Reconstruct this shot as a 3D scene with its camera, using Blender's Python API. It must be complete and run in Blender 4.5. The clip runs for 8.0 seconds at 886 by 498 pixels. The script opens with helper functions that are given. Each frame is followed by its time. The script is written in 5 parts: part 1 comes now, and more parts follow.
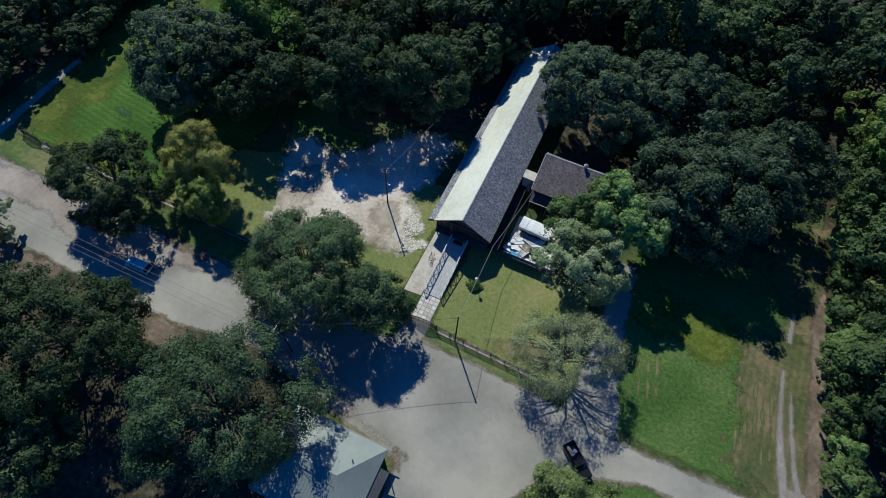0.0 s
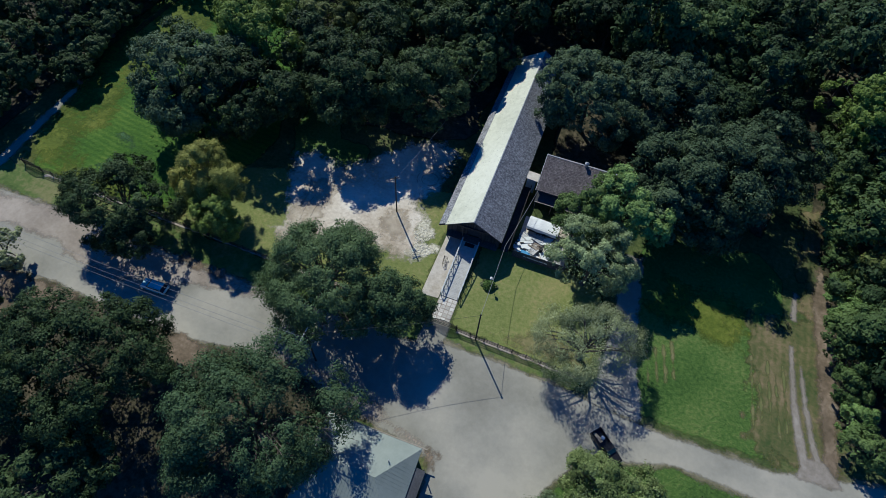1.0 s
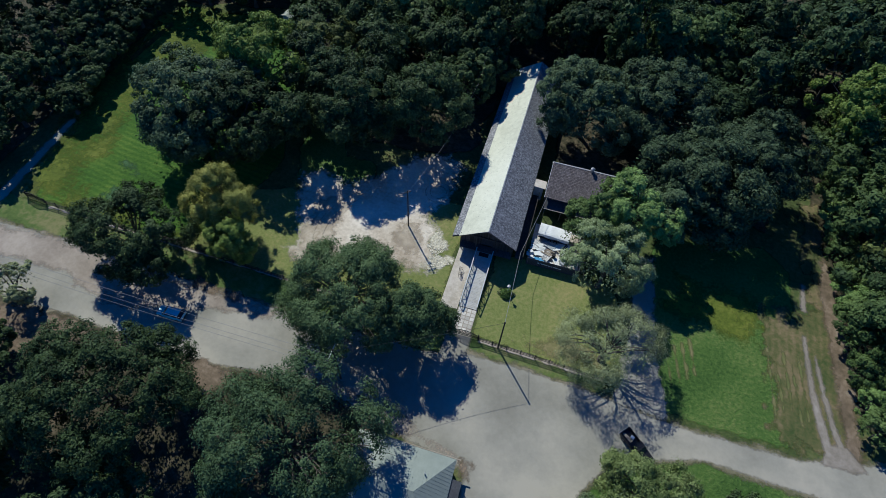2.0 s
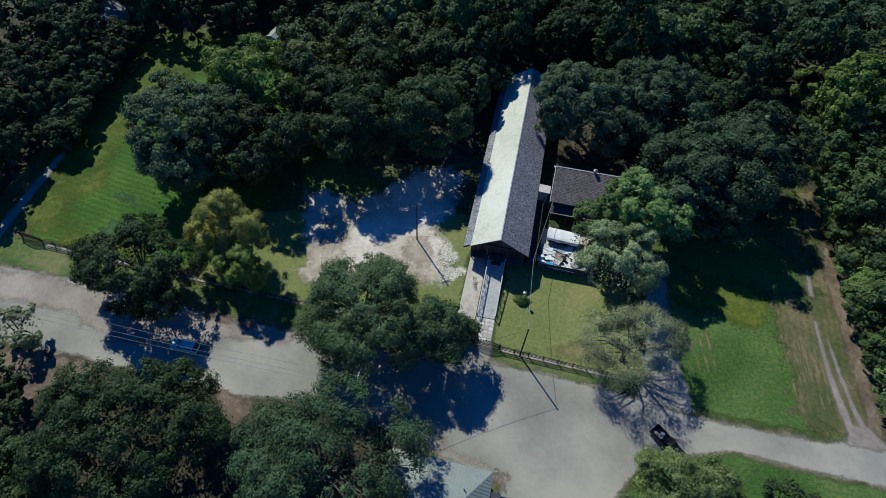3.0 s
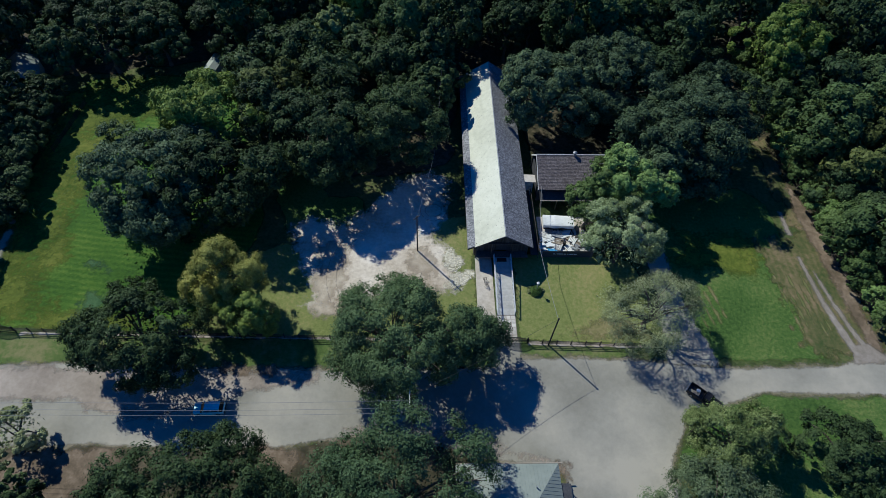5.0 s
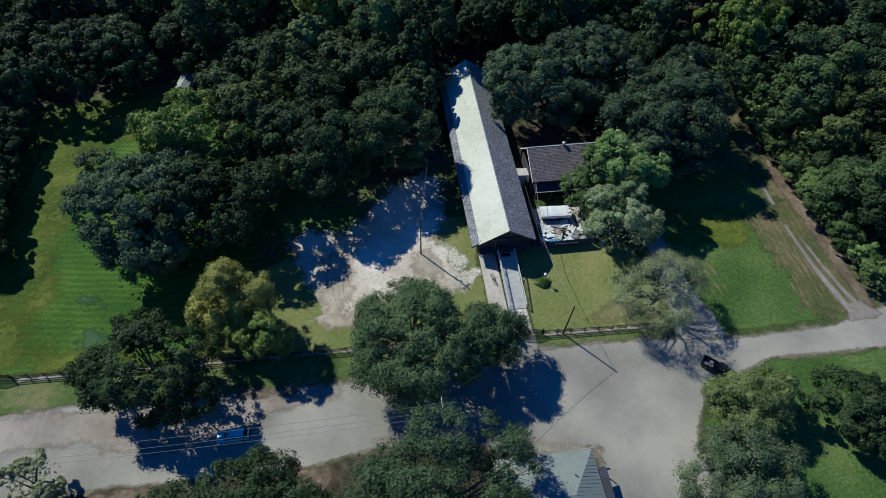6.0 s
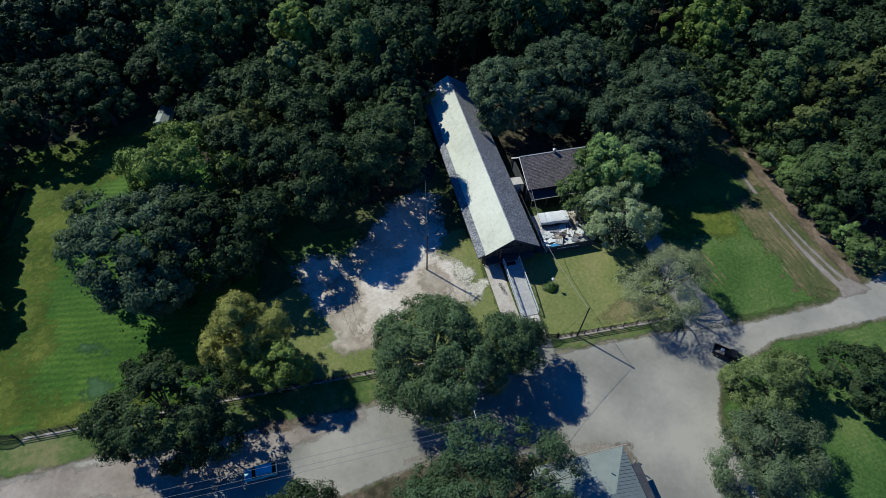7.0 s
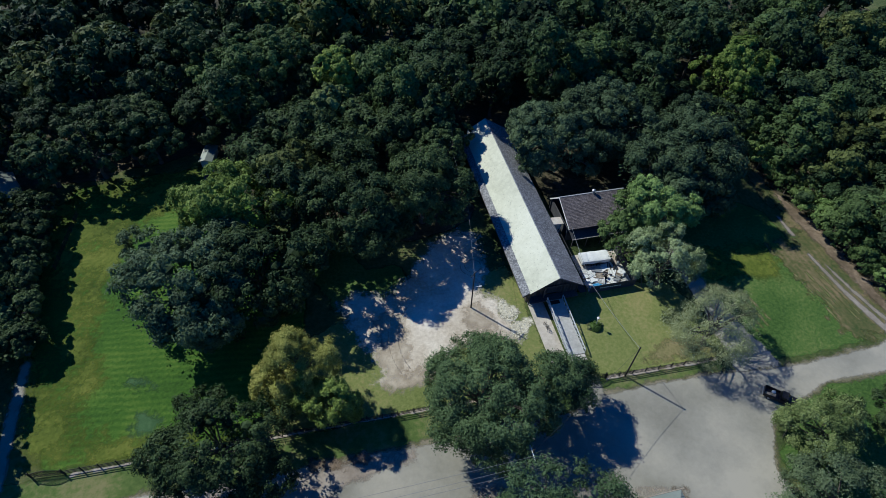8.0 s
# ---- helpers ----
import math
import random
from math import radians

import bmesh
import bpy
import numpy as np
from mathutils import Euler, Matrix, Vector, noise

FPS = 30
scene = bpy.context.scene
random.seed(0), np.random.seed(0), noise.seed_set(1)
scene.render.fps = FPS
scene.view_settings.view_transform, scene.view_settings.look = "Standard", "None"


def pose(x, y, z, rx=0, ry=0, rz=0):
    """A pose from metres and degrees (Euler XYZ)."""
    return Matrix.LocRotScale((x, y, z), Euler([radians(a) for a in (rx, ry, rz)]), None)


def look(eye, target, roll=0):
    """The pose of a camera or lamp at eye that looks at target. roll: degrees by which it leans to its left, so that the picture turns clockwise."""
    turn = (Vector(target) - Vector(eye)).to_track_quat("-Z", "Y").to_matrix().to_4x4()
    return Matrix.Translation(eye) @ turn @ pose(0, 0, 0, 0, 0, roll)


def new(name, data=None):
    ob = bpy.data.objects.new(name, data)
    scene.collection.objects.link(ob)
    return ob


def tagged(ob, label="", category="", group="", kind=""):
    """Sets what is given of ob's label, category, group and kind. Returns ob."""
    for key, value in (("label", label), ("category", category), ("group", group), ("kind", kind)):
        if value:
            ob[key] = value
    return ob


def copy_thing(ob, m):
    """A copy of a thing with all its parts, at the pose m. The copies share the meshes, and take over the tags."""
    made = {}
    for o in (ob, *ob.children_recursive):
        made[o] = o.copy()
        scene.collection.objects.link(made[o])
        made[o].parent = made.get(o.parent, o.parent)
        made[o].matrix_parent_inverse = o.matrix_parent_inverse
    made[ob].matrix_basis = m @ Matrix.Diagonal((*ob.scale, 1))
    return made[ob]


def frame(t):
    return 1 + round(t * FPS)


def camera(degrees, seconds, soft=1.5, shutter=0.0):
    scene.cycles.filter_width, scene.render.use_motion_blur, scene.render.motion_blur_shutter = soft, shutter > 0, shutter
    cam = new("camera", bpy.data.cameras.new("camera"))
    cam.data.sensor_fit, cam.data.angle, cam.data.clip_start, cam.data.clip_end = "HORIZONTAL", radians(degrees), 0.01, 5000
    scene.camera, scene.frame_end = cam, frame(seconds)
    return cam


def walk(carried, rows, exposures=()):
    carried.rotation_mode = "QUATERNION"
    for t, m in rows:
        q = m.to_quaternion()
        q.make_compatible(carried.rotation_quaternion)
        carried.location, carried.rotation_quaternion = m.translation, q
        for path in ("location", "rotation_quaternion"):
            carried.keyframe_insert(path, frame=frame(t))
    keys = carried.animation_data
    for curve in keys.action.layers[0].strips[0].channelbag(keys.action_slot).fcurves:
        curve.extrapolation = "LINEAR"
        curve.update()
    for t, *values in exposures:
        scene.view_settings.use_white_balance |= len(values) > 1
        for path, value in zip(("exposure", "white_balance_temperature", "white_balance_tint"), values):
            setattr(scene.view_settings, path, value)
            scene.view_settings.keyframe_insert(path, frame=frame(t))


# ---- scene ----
cam = camera(76.7, 8.0, 0.85)
PATH = [
    (0, (15.574, -49.223, 84.065), (15.212, -48.263, 82.348), 4.4),
    (0.5, (13.468, -52.166, 84.138), (13.131, -51.166, 82.439), 4.1),
    (1, (11.224, -54.657, 84.193), (10.913, -53.615, 82.515), 4.3),
    (1.5, (8.676, -56.34, 84.234), (8.389, -55.263, 82.574), 4.3),
    (3, (-0.189, -58.228, 84.135), (-0.38, -57.08, 82.508), 3.1),
    (3.5, (-3.301, -58.304, 84.14), (-3.438, -57.142, 82.518), 2.9),
    (4, (-6.57, -58.153, 84.213), (-6.647, -56.988, 82.589), 2.8),
    (4.5, (-10.043, -57.893, 84.256), (-10.053, -56.73, 82.629), 2.7),
    (6, (-21.238, -56.851, 84.167), (-21.042, -55.7, 82.543), 2.5),
    (6.5, (-25.055, -56.374, 84.125), (-24.793, -55.229, 82.506), 2.6),
    (7, (-28.859, -55.79, 84.032), (-28.526, -54.619, 82.445), 2.6),
    (7.5, (-32.595, -55.371, 83.973), (-32.244, -54.145, 82.432), 2.6),
    (8, (-36.269, -55.135, 83.964), (-35.927, -53.848, 82.473), 2.4),
]
EXPOSURE = 0.03
walk(cam, [(t, look(e, a, r)) for t, e, a, r in PATH], [(0, EXPOSURE, 4500, -3)])

# ---- world and sun ----
SUN_DIR = Vector((-0.667, 0.745, 0.87)).normalized()
world = bpy.data.worlds.new("sky_world")
scene.world = world
world.use_nodes = True
wn = world.node_tree
sky = wn.nodes.new("ShaderNodeTexSky")
sky.sky_type = "NISHITA"
sky.sun_disc = False
sky.sun_elevation = math.asin(SUN_DIR.z)
sky.sun_rotation = math.atan2(SUN_DIR.x, SUN_DIR.y) % (2 * math.pi)
sky.air_density, sky.dust_density, sky.ozone_density = 0.8, 0.0, 10.0
bg = wn.nodes["Background"]
bg.inputs["Strength"].default_value = 0.055
clear = wn.nodes.new("ShaderNodeMix")
clear.data_type, clear.blend_type = "RGBA", "MULTIPLY"
clear.inputs[0].default_value = 1.0
clear.inputs[7].default_value = (0.55, 1.0, 1.4, 1)
wn.links.new(sky.outputs["Color"], clear.inputs[6])
wn.links.new(clear.outputs[2], bg.inputs["Color"])
sun = new("sun", bpy.data.lights.new("sun", "SUN"))
sun.data.energy = 5.0
sun.data.angle = radians(0.5)
sun.data.color = (1.0, 0.755, 0.51)
sun.matrix_world = look(SUN_DIR * 150, (0, 0, 0))


# ---- materials ----
def ramp_colors(node, cols):
    els = node.color_ramp.elements
    while len(els) < len(cols):
        els.new(0.5)
    for i, c in enumerate(cols):
        els[i].position = 0.3 + 0.4 * i / (len(cols) - 1)
        els[i].color = (*c, 1)


def surface(name, cols, fine=4.0, big=0.3, mix=0.5, rough=0.85, bump=0.3, bump_dist=0.05, metal=0.0, random_part=0.0,
            stretch=(1, 1, 1), spots=None, coords="Position", island=0.0, contrast=1.0, rows=None):
    """A two-scale procedural surface: colours over fine and broad noise, with relief; spots: (colour, scale, threshold);
    rows: (turn in degrees, rows to a metre, share of the colour) for mown or driven lines."""
    m = bpy.data.materials.new(name)
    m.use_nodes = True
    nt = m.node_tree
    n, k = nt.nodes, nt.links
    p = n["Principled BSDF"]
    p.inputs["Roughness"].default_value = rough
    p.inputs["Metallic"].default_value = metal
    p.inputs["Specular IOR Level"].default_value = 0.3
    if coords == "Position":
        src = n.new("ShaderNodeNewGeometry").outputs["Position"]
    else:
        src = n.new("ShaderNodeTexCoord").outputs["Object"]
    mp = n.new("ShaderNodeMapping")
    mp.inputs["Scale"].default_value = stretch
    k.new(src, mp.inputs["Vector"])
    a, b = n.new("ShaderNodeTexNoise"), n.new("ShaderNodeTexNoise")
    a.inputs["Scale"].default_value, b.inputs["Scale"].default_value = fine, big
    a.inputs["Detail"].default_value, b.inputs["Detail"].default_value = 6, 5
    a.inputs["Roughness"].default_value = 0.7
    k.new(mp.outputs[0], a.inputs["Vector"])
    k.new(src, b.inputs["Vector"])
    mx = n.new("ShaderNodeMix")
    mx.inputs["Factor"].default_value = mix
    k.new(a.outputs["Fac"], mx.inputs["A"])
    k.new(b.outputs["Fac"], mx.inputs["B"])
    fac = mx.outputs["Result"]
    if random_part:
        oi = n.new("ShaderNodeObjectInfo")
        mr = n.new("ShaderNodeMath")
        mr.operation = "MULTIPLY_ADD"
        mr.inputs[1].default_value = random_part
        k.new(oi.outputs["Random"], mr.inputs[0])
        k.new(fac, mr.inputs[2])
        sb = n.new("ShaderNodeMath")
        sb.operation = "SUBTRACT"
        sb.inputs[1].default_value = random_part / 2
        k.new(mr.outputs[0], sb.inputs[0])
        fac = sb.outputs[0]
    height = a.outputs["Fac"]
    if rows:
        turned = n.new("ShaderNodeMapping")
        turned.inputs["Rotation"].default_value = (0, 0, radians(rows[0]))
        k.new(src, turned.inputs["Vector"])
        wv = n.new("ShaderNodeTexWave")
        wv.bands_direction = "Y"
        wv.inputs["Scale"].default_value = rows[1] * 0.314
        wv.inputs["Distortion"].default_value, wv.inputs["Detail"].default_value = 5.0, 4
        wv.inputs["Detail Scale"].default_value, wv.inputs["Detail Roughness"].default_value = 0.35, 0.6
        k.new(turned.outputs[0], wv.inputs["Vector"])
        # rows fade in and out over the field
        fade = n.new("ShaderNodeMath")
        fade.operation = "MULTIPLY"
        k.new(wv.outputs["Fac"], fade.inputs[0])
        k.new(b.outputs["Fac"], fade.inputs[1])
        mw = n.new("ShaderNodeMix")
        mw.inputs["Factor"].default_value = rows[2]
        k.new(fac, mw.inputs["A"])
        k.new(fade.outputs[0], mw.inputs["B"])
        lift = n.new("ShaderNodeMath")
        lift.inputs[1].default_value = 0.25 * rows[2]
        k.new(mw.outputs["Result"], lift.inputs[0])
        fac = lift.outputs[0]
        hm = n.new("ShaderNodeMath")
        hm.operation = "MULTIPLY_ADD"
        hm.inputs[1].default_value = 0.6 * rows[2]
        k.new(wv.outputs["Fac"], hm.inputs[0])
        k.new(a.outputs["Fac"], hm.inputs[2])
        height = hm.outputs[0]
    cr = n.new("ShaderNodeValToRGB")
    ramp_colors(cr, cols)
    if island:
        gi = n.new("ShaderNodeNewGeometry")
        mi = n.new("ShaderNodeMath")
        mi.operation = "MULTIPLY_ADD"
        mi.inputs[1].default_value, mi.inputs[2].default_value = island, -island / 2
        k.new(gi.outputs["Random Per Island"], mi.inputs[0])
        ad = n.new("ShaderNodeMath")
        k.new(mi.outputs[0], ad.inputs[0])
        k.new(fac, ad.inputs[1])
        fac = ad.outputs[0]
    ct = n.new("ShaderNodeMath")
    ct.operation = "MULTIPLY_ADD"
    ct.inputs[1].default_value, ct.inputs[2].default_value = contrast, 0.5 - 0.5 * contrast
    k.new(fac, ct.inputs[0])
    k.new(ct.outputs[0], cr.inputs["Fac"])
    col = cr.outputs["Color"]
    if spots:
        sc, sscale, sth = spots
        v = n.new("ShaderNodeTexNoise")
        v.inputs["Scale"].default_value = sscale
        v.inputs["Detail"].default_value = 4
        k.new(src, v.inputs["Vector"])
        r2 = n.new("ShaderNodeMapRange")
        r2.inputs["From Min"].default_value, r2.inputs["From Max"].default_value = sth, sth + 0.06
        k.new(v.outputs["Fac"], r2.inputs["Value"])
        m2 = n.new("ShaderNodeMix")
        m2.data_type = "RGBA"
        k.new(r2.outputs["Result"], m2.inputs[0])
        k.new(col, m2.inputs[6])
        m2.inputs[7].default_value = (*sc, 1)
        col = m2.outputs[2]
    k.new(col, p.inputs["Base Color"])
    if bump:
        bp = n.new("ShaderNodeBump")
        bp.inputs["Strength"].default_value = bump
        bp.inputs["Distance"].default_value = bump_dist
        k.new(height, bp.inputs["Height"])
        k.new(bp.outputs["Normal"], p.inputs["Normal"])
    return m


def foliage(name, dark, light, hue_noise=0.3):
    """Leaf mass: colour varies leaf by leaf, clump by clump and tree by tree; some light comes through."""
    m = bpy.data.materials.new(name)
    m.use_nodes = True
    nt = m.node_tree
    n, k = nt.nodes, nt.links
    p = n["Principled BSDF"]
    geo, oi = n.new("ShaderNodeNewGeometry"), n.new("ShaderNodeObjectInfo")
    nz = n.new("ShaderNodeTexNoise")
    nz.inputs["Scale"].default_value = hue_noise
    nz.inputs["Detail"].default_value = 5
    k.new(geo.outputs["Position"], nz.inputs["Vector"])
    s1 = n.new("ShaderNodeMath")
    s1.operation = "MULTIPLY_ADD"
    s1.inputs[1].default_value = 0.34
    k.new(geo.outputs["Random Per Island"], s1.inputs[0])
    k.new(nz.outputs["Fac"], s1.inputs[2])
    s2 = n.new("ShaderNodeMath")
    s2.operation = "MULTIPLY_ADD"
    s2.inputs[1].default_value = 0.3
    k.new(oi.outputs["Random"], s2.inputs[0])
    k.new(s1.outputs[0], s2.inputs[2])
    s3 = n.new("ShaderNodeMath")
    s3.operation = "MULTIPLY"
    s3.inputs[1].default_value = 0.61
    k.new(s2.outputs[0], s3.inputs[0])
    cr = n.new("ShaderNodeValToRGB")
    ramp_colors(cr, [dark, tuple((a + b) / 2 for a, b in zip(dark, light)), light])
    k.new(s3.outputs[0], cr.inputs["Fac"])
    k.new(cr.outputs["Color"], p.inputs["Base Color"])
    p.inputs["Roughness"].default_value = 0.6
    p.inputs["Specular IOR Level"].default_value = 0.12
    tr = n.new("ShaderNodeBsdfTranslucent")
    k.new(cr.outputs["Color"], tr.inputs["Color"])
    ms = n.new("ShaderNodeMixShader")
    ms.inputs[0].default_value = 0.2
    k.new(p.outputs[0], ms.inputs[1])
    k.new(tr.outputs[0], ms.inputs[2])
    k.new(ms.outputs[0], n["Material Output"].inputs["Surface"])
    return m


MAT = dict(
    ground=surface("rough_grass", [(0.03, 0.042, 0.012), (0.075, 0.1, 0.026), (0.15, 0.15, 0.055)], 1.1, 0.1, 0.45, 0.95, 0.9, 0.15, contrast=1.6),
    field=surface("field_grass", [(0.032, 0.075, 0.006), (0.066, 0.135, 0.01), (0.13, 0.2, 0.022)], 1.8, 0.12, 0.45, 0.95, 1.0, 0.22, contrast=1.3, rows=(8, 0.85, 0.15)),
    margin=surface("field_edge_grass", [(0.06, 0.085, 0.008), (0.115, 0.145, 0.014), (0.19, 0.205, 0.03)], 1.2, 0.12, 0.45, 0.95, 1.0, 0.2, contrast=1.4),
    clover=surface("bluish_weeds", [(0.04, 0.085, 0.025), (0.07, 0.13, 0.045), (0.12, 0.19, 0.08)], 1.8, 0.3, 0.4, 0.95, 1.0, 0.2, contrast=1.3),
    lawn=surface("lawn_grass", [(0.115, 0.145, 0.032), (0.19, 0.215, 0.058), (0.3, 0.27, 0.105)], 1.6, 0.09, 0.45, 0.95, 1.0, 0.1, contrast=1.3),
    worn=surface("worn_lawn_grass", [(0.13, 0.13, 0.042), (0.205, 0.19, 0.075), (0.29, 0.24, 0.12)], 1.6, 0.15, 0.45, 0.95, 0.8, 0.08, contrast=1.4),
    verge=surface("verge_grass", [(0.055, 0.09, 0.018), (0.105, 0.148, 0.032), (0.21, 0.2, 0.08)], 0.9, 0.15, 0.5, 0.95, 0.8, 0.1, contrast=1.6),
    pasture=surface("pasture_grass", [(0.042, 0.085, 0.013), (0.085, 0.145, 0.025), (0.165, 0.205, 0.052)], 1.8, 0.09, 0.45, 0.95, 1.0, 0.22, contrast=1.6),
    rut=surface("packed_sand", [(0.24, 0.195, 0.145), (0.36, 0.31, 0.25), (0.47, 0.42, 0.35)], 1.2, 0.3, 0.5, 0.95, 0.5, 0.04, contrast=1.4),
    track_soil=surface("worn_track_soil", [(0.17, 0.15, 0.11), (0.27, 0.235, 0.19), (0.36, 0.32, 0.27)], 0.9, 0.2, 0.4, 0.95, 0.5, 0.04, contrast=1.4),
    dry=surface("dry_grass", [(0.055, 0.08, 0.02), (0.12, 0.118, 0.042), (0.22, 0.17, 0.09)], 1.1, 0.16, 0.5, 0.95, 0.8, 0.1, contrast=1.6, rows=(92, 0.9, 0.08)),
    dry_hay=surface("dry_hay", [(0.1, 0.125, 0.035), (0.165, 0.165, 0.06), (0.23, 0.2, 0.095)], 0.9, 0.14, 0.4, 0.95, 0.8, 0.1, contrast=1.5),
    shoulder=surface("sandy_shoulder", [(0.12, 0.12, 0.055), (0.2, 0.18, 0.11), (0.3, 0.26, 0.19)], 1.0, 0.2, 0.5, 0.95, 0.5, 0.04, contrast=1.5),
    tan=surface("tan_gravel", [(0.24, 0.2, 0.155), (0.335, 0.285, 0.225), (0.44, 0.38, 0.305)], 1.1, 0.12, 0.6, 0.95, 0.4, 0.03, contrast=1.4),
    mark=surface("turned_gravel", [(0.24, 0.2, 0.14), (0.34, 0.295, 0.225), (0.46, 0.41, 0.33)], 1.4, 0.3, 0.5, 0.95, 0.5, 0.04, contrast=1.3),
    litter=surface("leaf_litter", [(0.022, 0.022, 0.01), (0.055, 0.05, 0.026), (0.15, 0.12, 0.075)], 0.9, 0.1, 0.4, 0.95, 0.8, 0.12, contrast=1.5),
    road=surface("worn_asphalt", [(0.24, 0.226, 0.18), (0.325, 0.305, 0.247), (0.42, 0.385, 0.305)], 1.2, 0.07, 0.82, 0.9, 0.2, 0.015, contrast=1.7),
    dirt=surface("brown_dirt", [(0.1, 0.078, 0.048), (0.17, 0.13, 0.085), (0.28, 0.22, 0.155)], 1.0, 0.2, 0.5, 0.95, 0.6, 0.06, contrast=1.6),
    sand=surface("sandy_gravel", [(0.4, 0.33, 0.235), (0.6, 0.525, 0.405), (0.79, 0.715, 0.585)], 1.6, 0.1, 0.68, 0.95, 0.6, 0.04, contrast=1.7),
    turned=surface("brown_turned_gravel", [(0.3, 0.245, 0.17), (0.43, 0.365, 0.265), (0.58, 0.51, 0.39)], 1.8, 0.3, 0.5, 0.95, 0.7, 0.05, contrast=1.5),
    shell=surface("white_shell_gravel", [(0.27, 0.24, 0.145), (0.66, 0.615, 0.46), (0.86, 0.81, 0.65)], 2.4, 0.8, 0.3, 0.9, 1.0, 0.1, contrast=1.8),
    lump=surface("pale_shell_lump", [(0.5, 0.455, 0.33), (0.68, 0.63, 0.48), (0.82, 0.77, 0.62)], 3.0, 0.6, 0.4, 0.9, 0.3, 0.02, island=0.6),
    concrete=surface("old_concrete", [(0.42, 0.37, 0.29), (0.56, 0.505, 0.42), (0.67, 0.62, 0.53)], 1.5, 0.2, 0.55, 0.9, 0.3, 0.02, contrast=1.6),
    slab=surface("paving_slab", [(0.46, 0.43, 0.37), (0.6, 0.56, 0.49), (0.7, 0.665, 0.59)], 3.0, 0.6, 0.4, 0.9, 0.2, 0.01, random_part=0.4, contrast=1.3),
    shingle=surface("grey_shingle", [(0.11, 0.11, 0.118), (0.23, 0.23, 0.24), (0.42, 0.42, 0.43)], 3.2, 0.4, 0.2, 0.9, 0.6, 0.03, island=0.24),
    shingle_brown=surface("brown_shingle", [(0.085, 0.072, 0.07), (0.15, 0.13, 0.128), (0.25, 0.22, 0.215)], 3.0, 0.4, 0.25, 0.9, 0.6, 0.03, island=0.2),
    membrane=surface("white_roof_coating", [(0.5, 0.5, 0.385), (0.62, 0.618, 0.485), (0.71, 0.705, 0.57)], 1.2, 0.1, 0.55, 0.75, 0.25, 0.02, spots=((0.32, 0.31, 0.26), 3.4, 0.645), contrast=1.4),
    boards=surface("weathered_boards", [(0.045, 0.04, 0.036), (0.085, 0.075, 0.066), (0.15, 0.13, 0.115)], 3.0, 0.4, 0.4, 0.85, 0.4, 0.02, random_part=0.3),
    ramp_deck=surface("worn_ramp_plank", [(0.4, 0.385, 0.35), (0.49, 0.475, 0.435), (0.58, 0.565, 0.52)], 2.0, 0.5, 0.4, 0.88, 0.3, 0.01, random_part=0.12),
    deck=surface("pale_deck_plank", [(0.42, 0.405, 0.375), (0.56, 0.545, 0.51), (0.66, 0.645, 0.61)], 3.0, 0.5, 0.4, 0.85, 0.3, 0.01, random_part=0.4),
    rail=surface("pale_painted_rail", [(0.5, 0.5, 0.48), (0.62, 0.62, 0.6), (0.7, 0.7, 0.68)], 6.0, 0.8, 0.4, 0.6, 0.1, 0.005),
    black_wood=surface("black_fence_paint", [(0.012, 0.012, 0.013), (0.022, 0.021, 0.021), (0.045, 0.042, 0.04)], 5.0, 0.5, 0.4, 0.75, 0.2, 0.01, random_part=0.2),
    pole=surface("pole_wood", [(0.025, 0.022, 0.019), (0.045, 0.039, 0.033), (0.08, 0.07, 0.06)], 4.0, 0.6, 0.4, 0.85, 0.4, 0.01, stretch=(4, 4, 0.4)),
    wire=surface("grey_cable", [(0.2, 0.2, 0.2), (0.3, 0.3, 0.3)], 4.0, 0.5, 0.5, 0.6, 0.0),
    dark_wire=surface("black_cable", [(0.03, 0.03, 0.03), (0.05, 0.05, 0.05)], 4.0, 0.5, 0.5, 0.6, 0.0),
    bark=surface("grey_bark", [(0.06, 0.05, 0.04), (0.12, 0.1, 0.08), (0.2, 0.17, 0.14)], 4.0, 0.5, 0.4, 0.95, 0.8, 0.05, stretch=(2, 2, 0.5)),
    metal_roof=surface("pale_metal_roof", [(0.22, 0.245, 0.21), (0.265, 0.29, 0.25), (0.31, 0.335, 0.29)], 1.5, 0.2, 0.6, 0.55, 0.05, 0.01, metal=0.15),
    wall=surface("cream_siding", [(0.42, 0.4, 0.35), (0.52, 0.5, 0.45), (0.6, 0.58, 0.53)], 4.0, 0.5, 0.5, 0.8, 0.2, 0.01),
    dark_wall=surface("dark_siding", [(0.04, 0.04, 0.045), (0.07, 0.07, 0.075), (0.11, 0.11, 0.11)], 4.0, 0.5, 0.5, 0.8, 0.2, 0.01),
    white=surface("white_sheet", [(0.66, 0.66, 0.62), (0.78, 0.78, 0.74), (0.85, 0.85, 0.81)], 2.5, 0.7, 0.5, 0.6, 0.3, 0.03),
    grey_metal=surface("galvanised_metal", [(0.3, 0.31, 0.32), (0.42, 0.43, 0.44), (0.52, 0.53, 0.54)], 3.0, 0.7, 0.5, 0.45, 0.1, 0.01, metal=0.5),
    blue_tarp=surface("blue_tarp", [(0.06, 0.2, 0.42), (0.1, 0.3, 0.55), (0.18, 0.4, 0.62)], 3.0, 0.8, 0.4, 0.5, 0.4, 0.04),
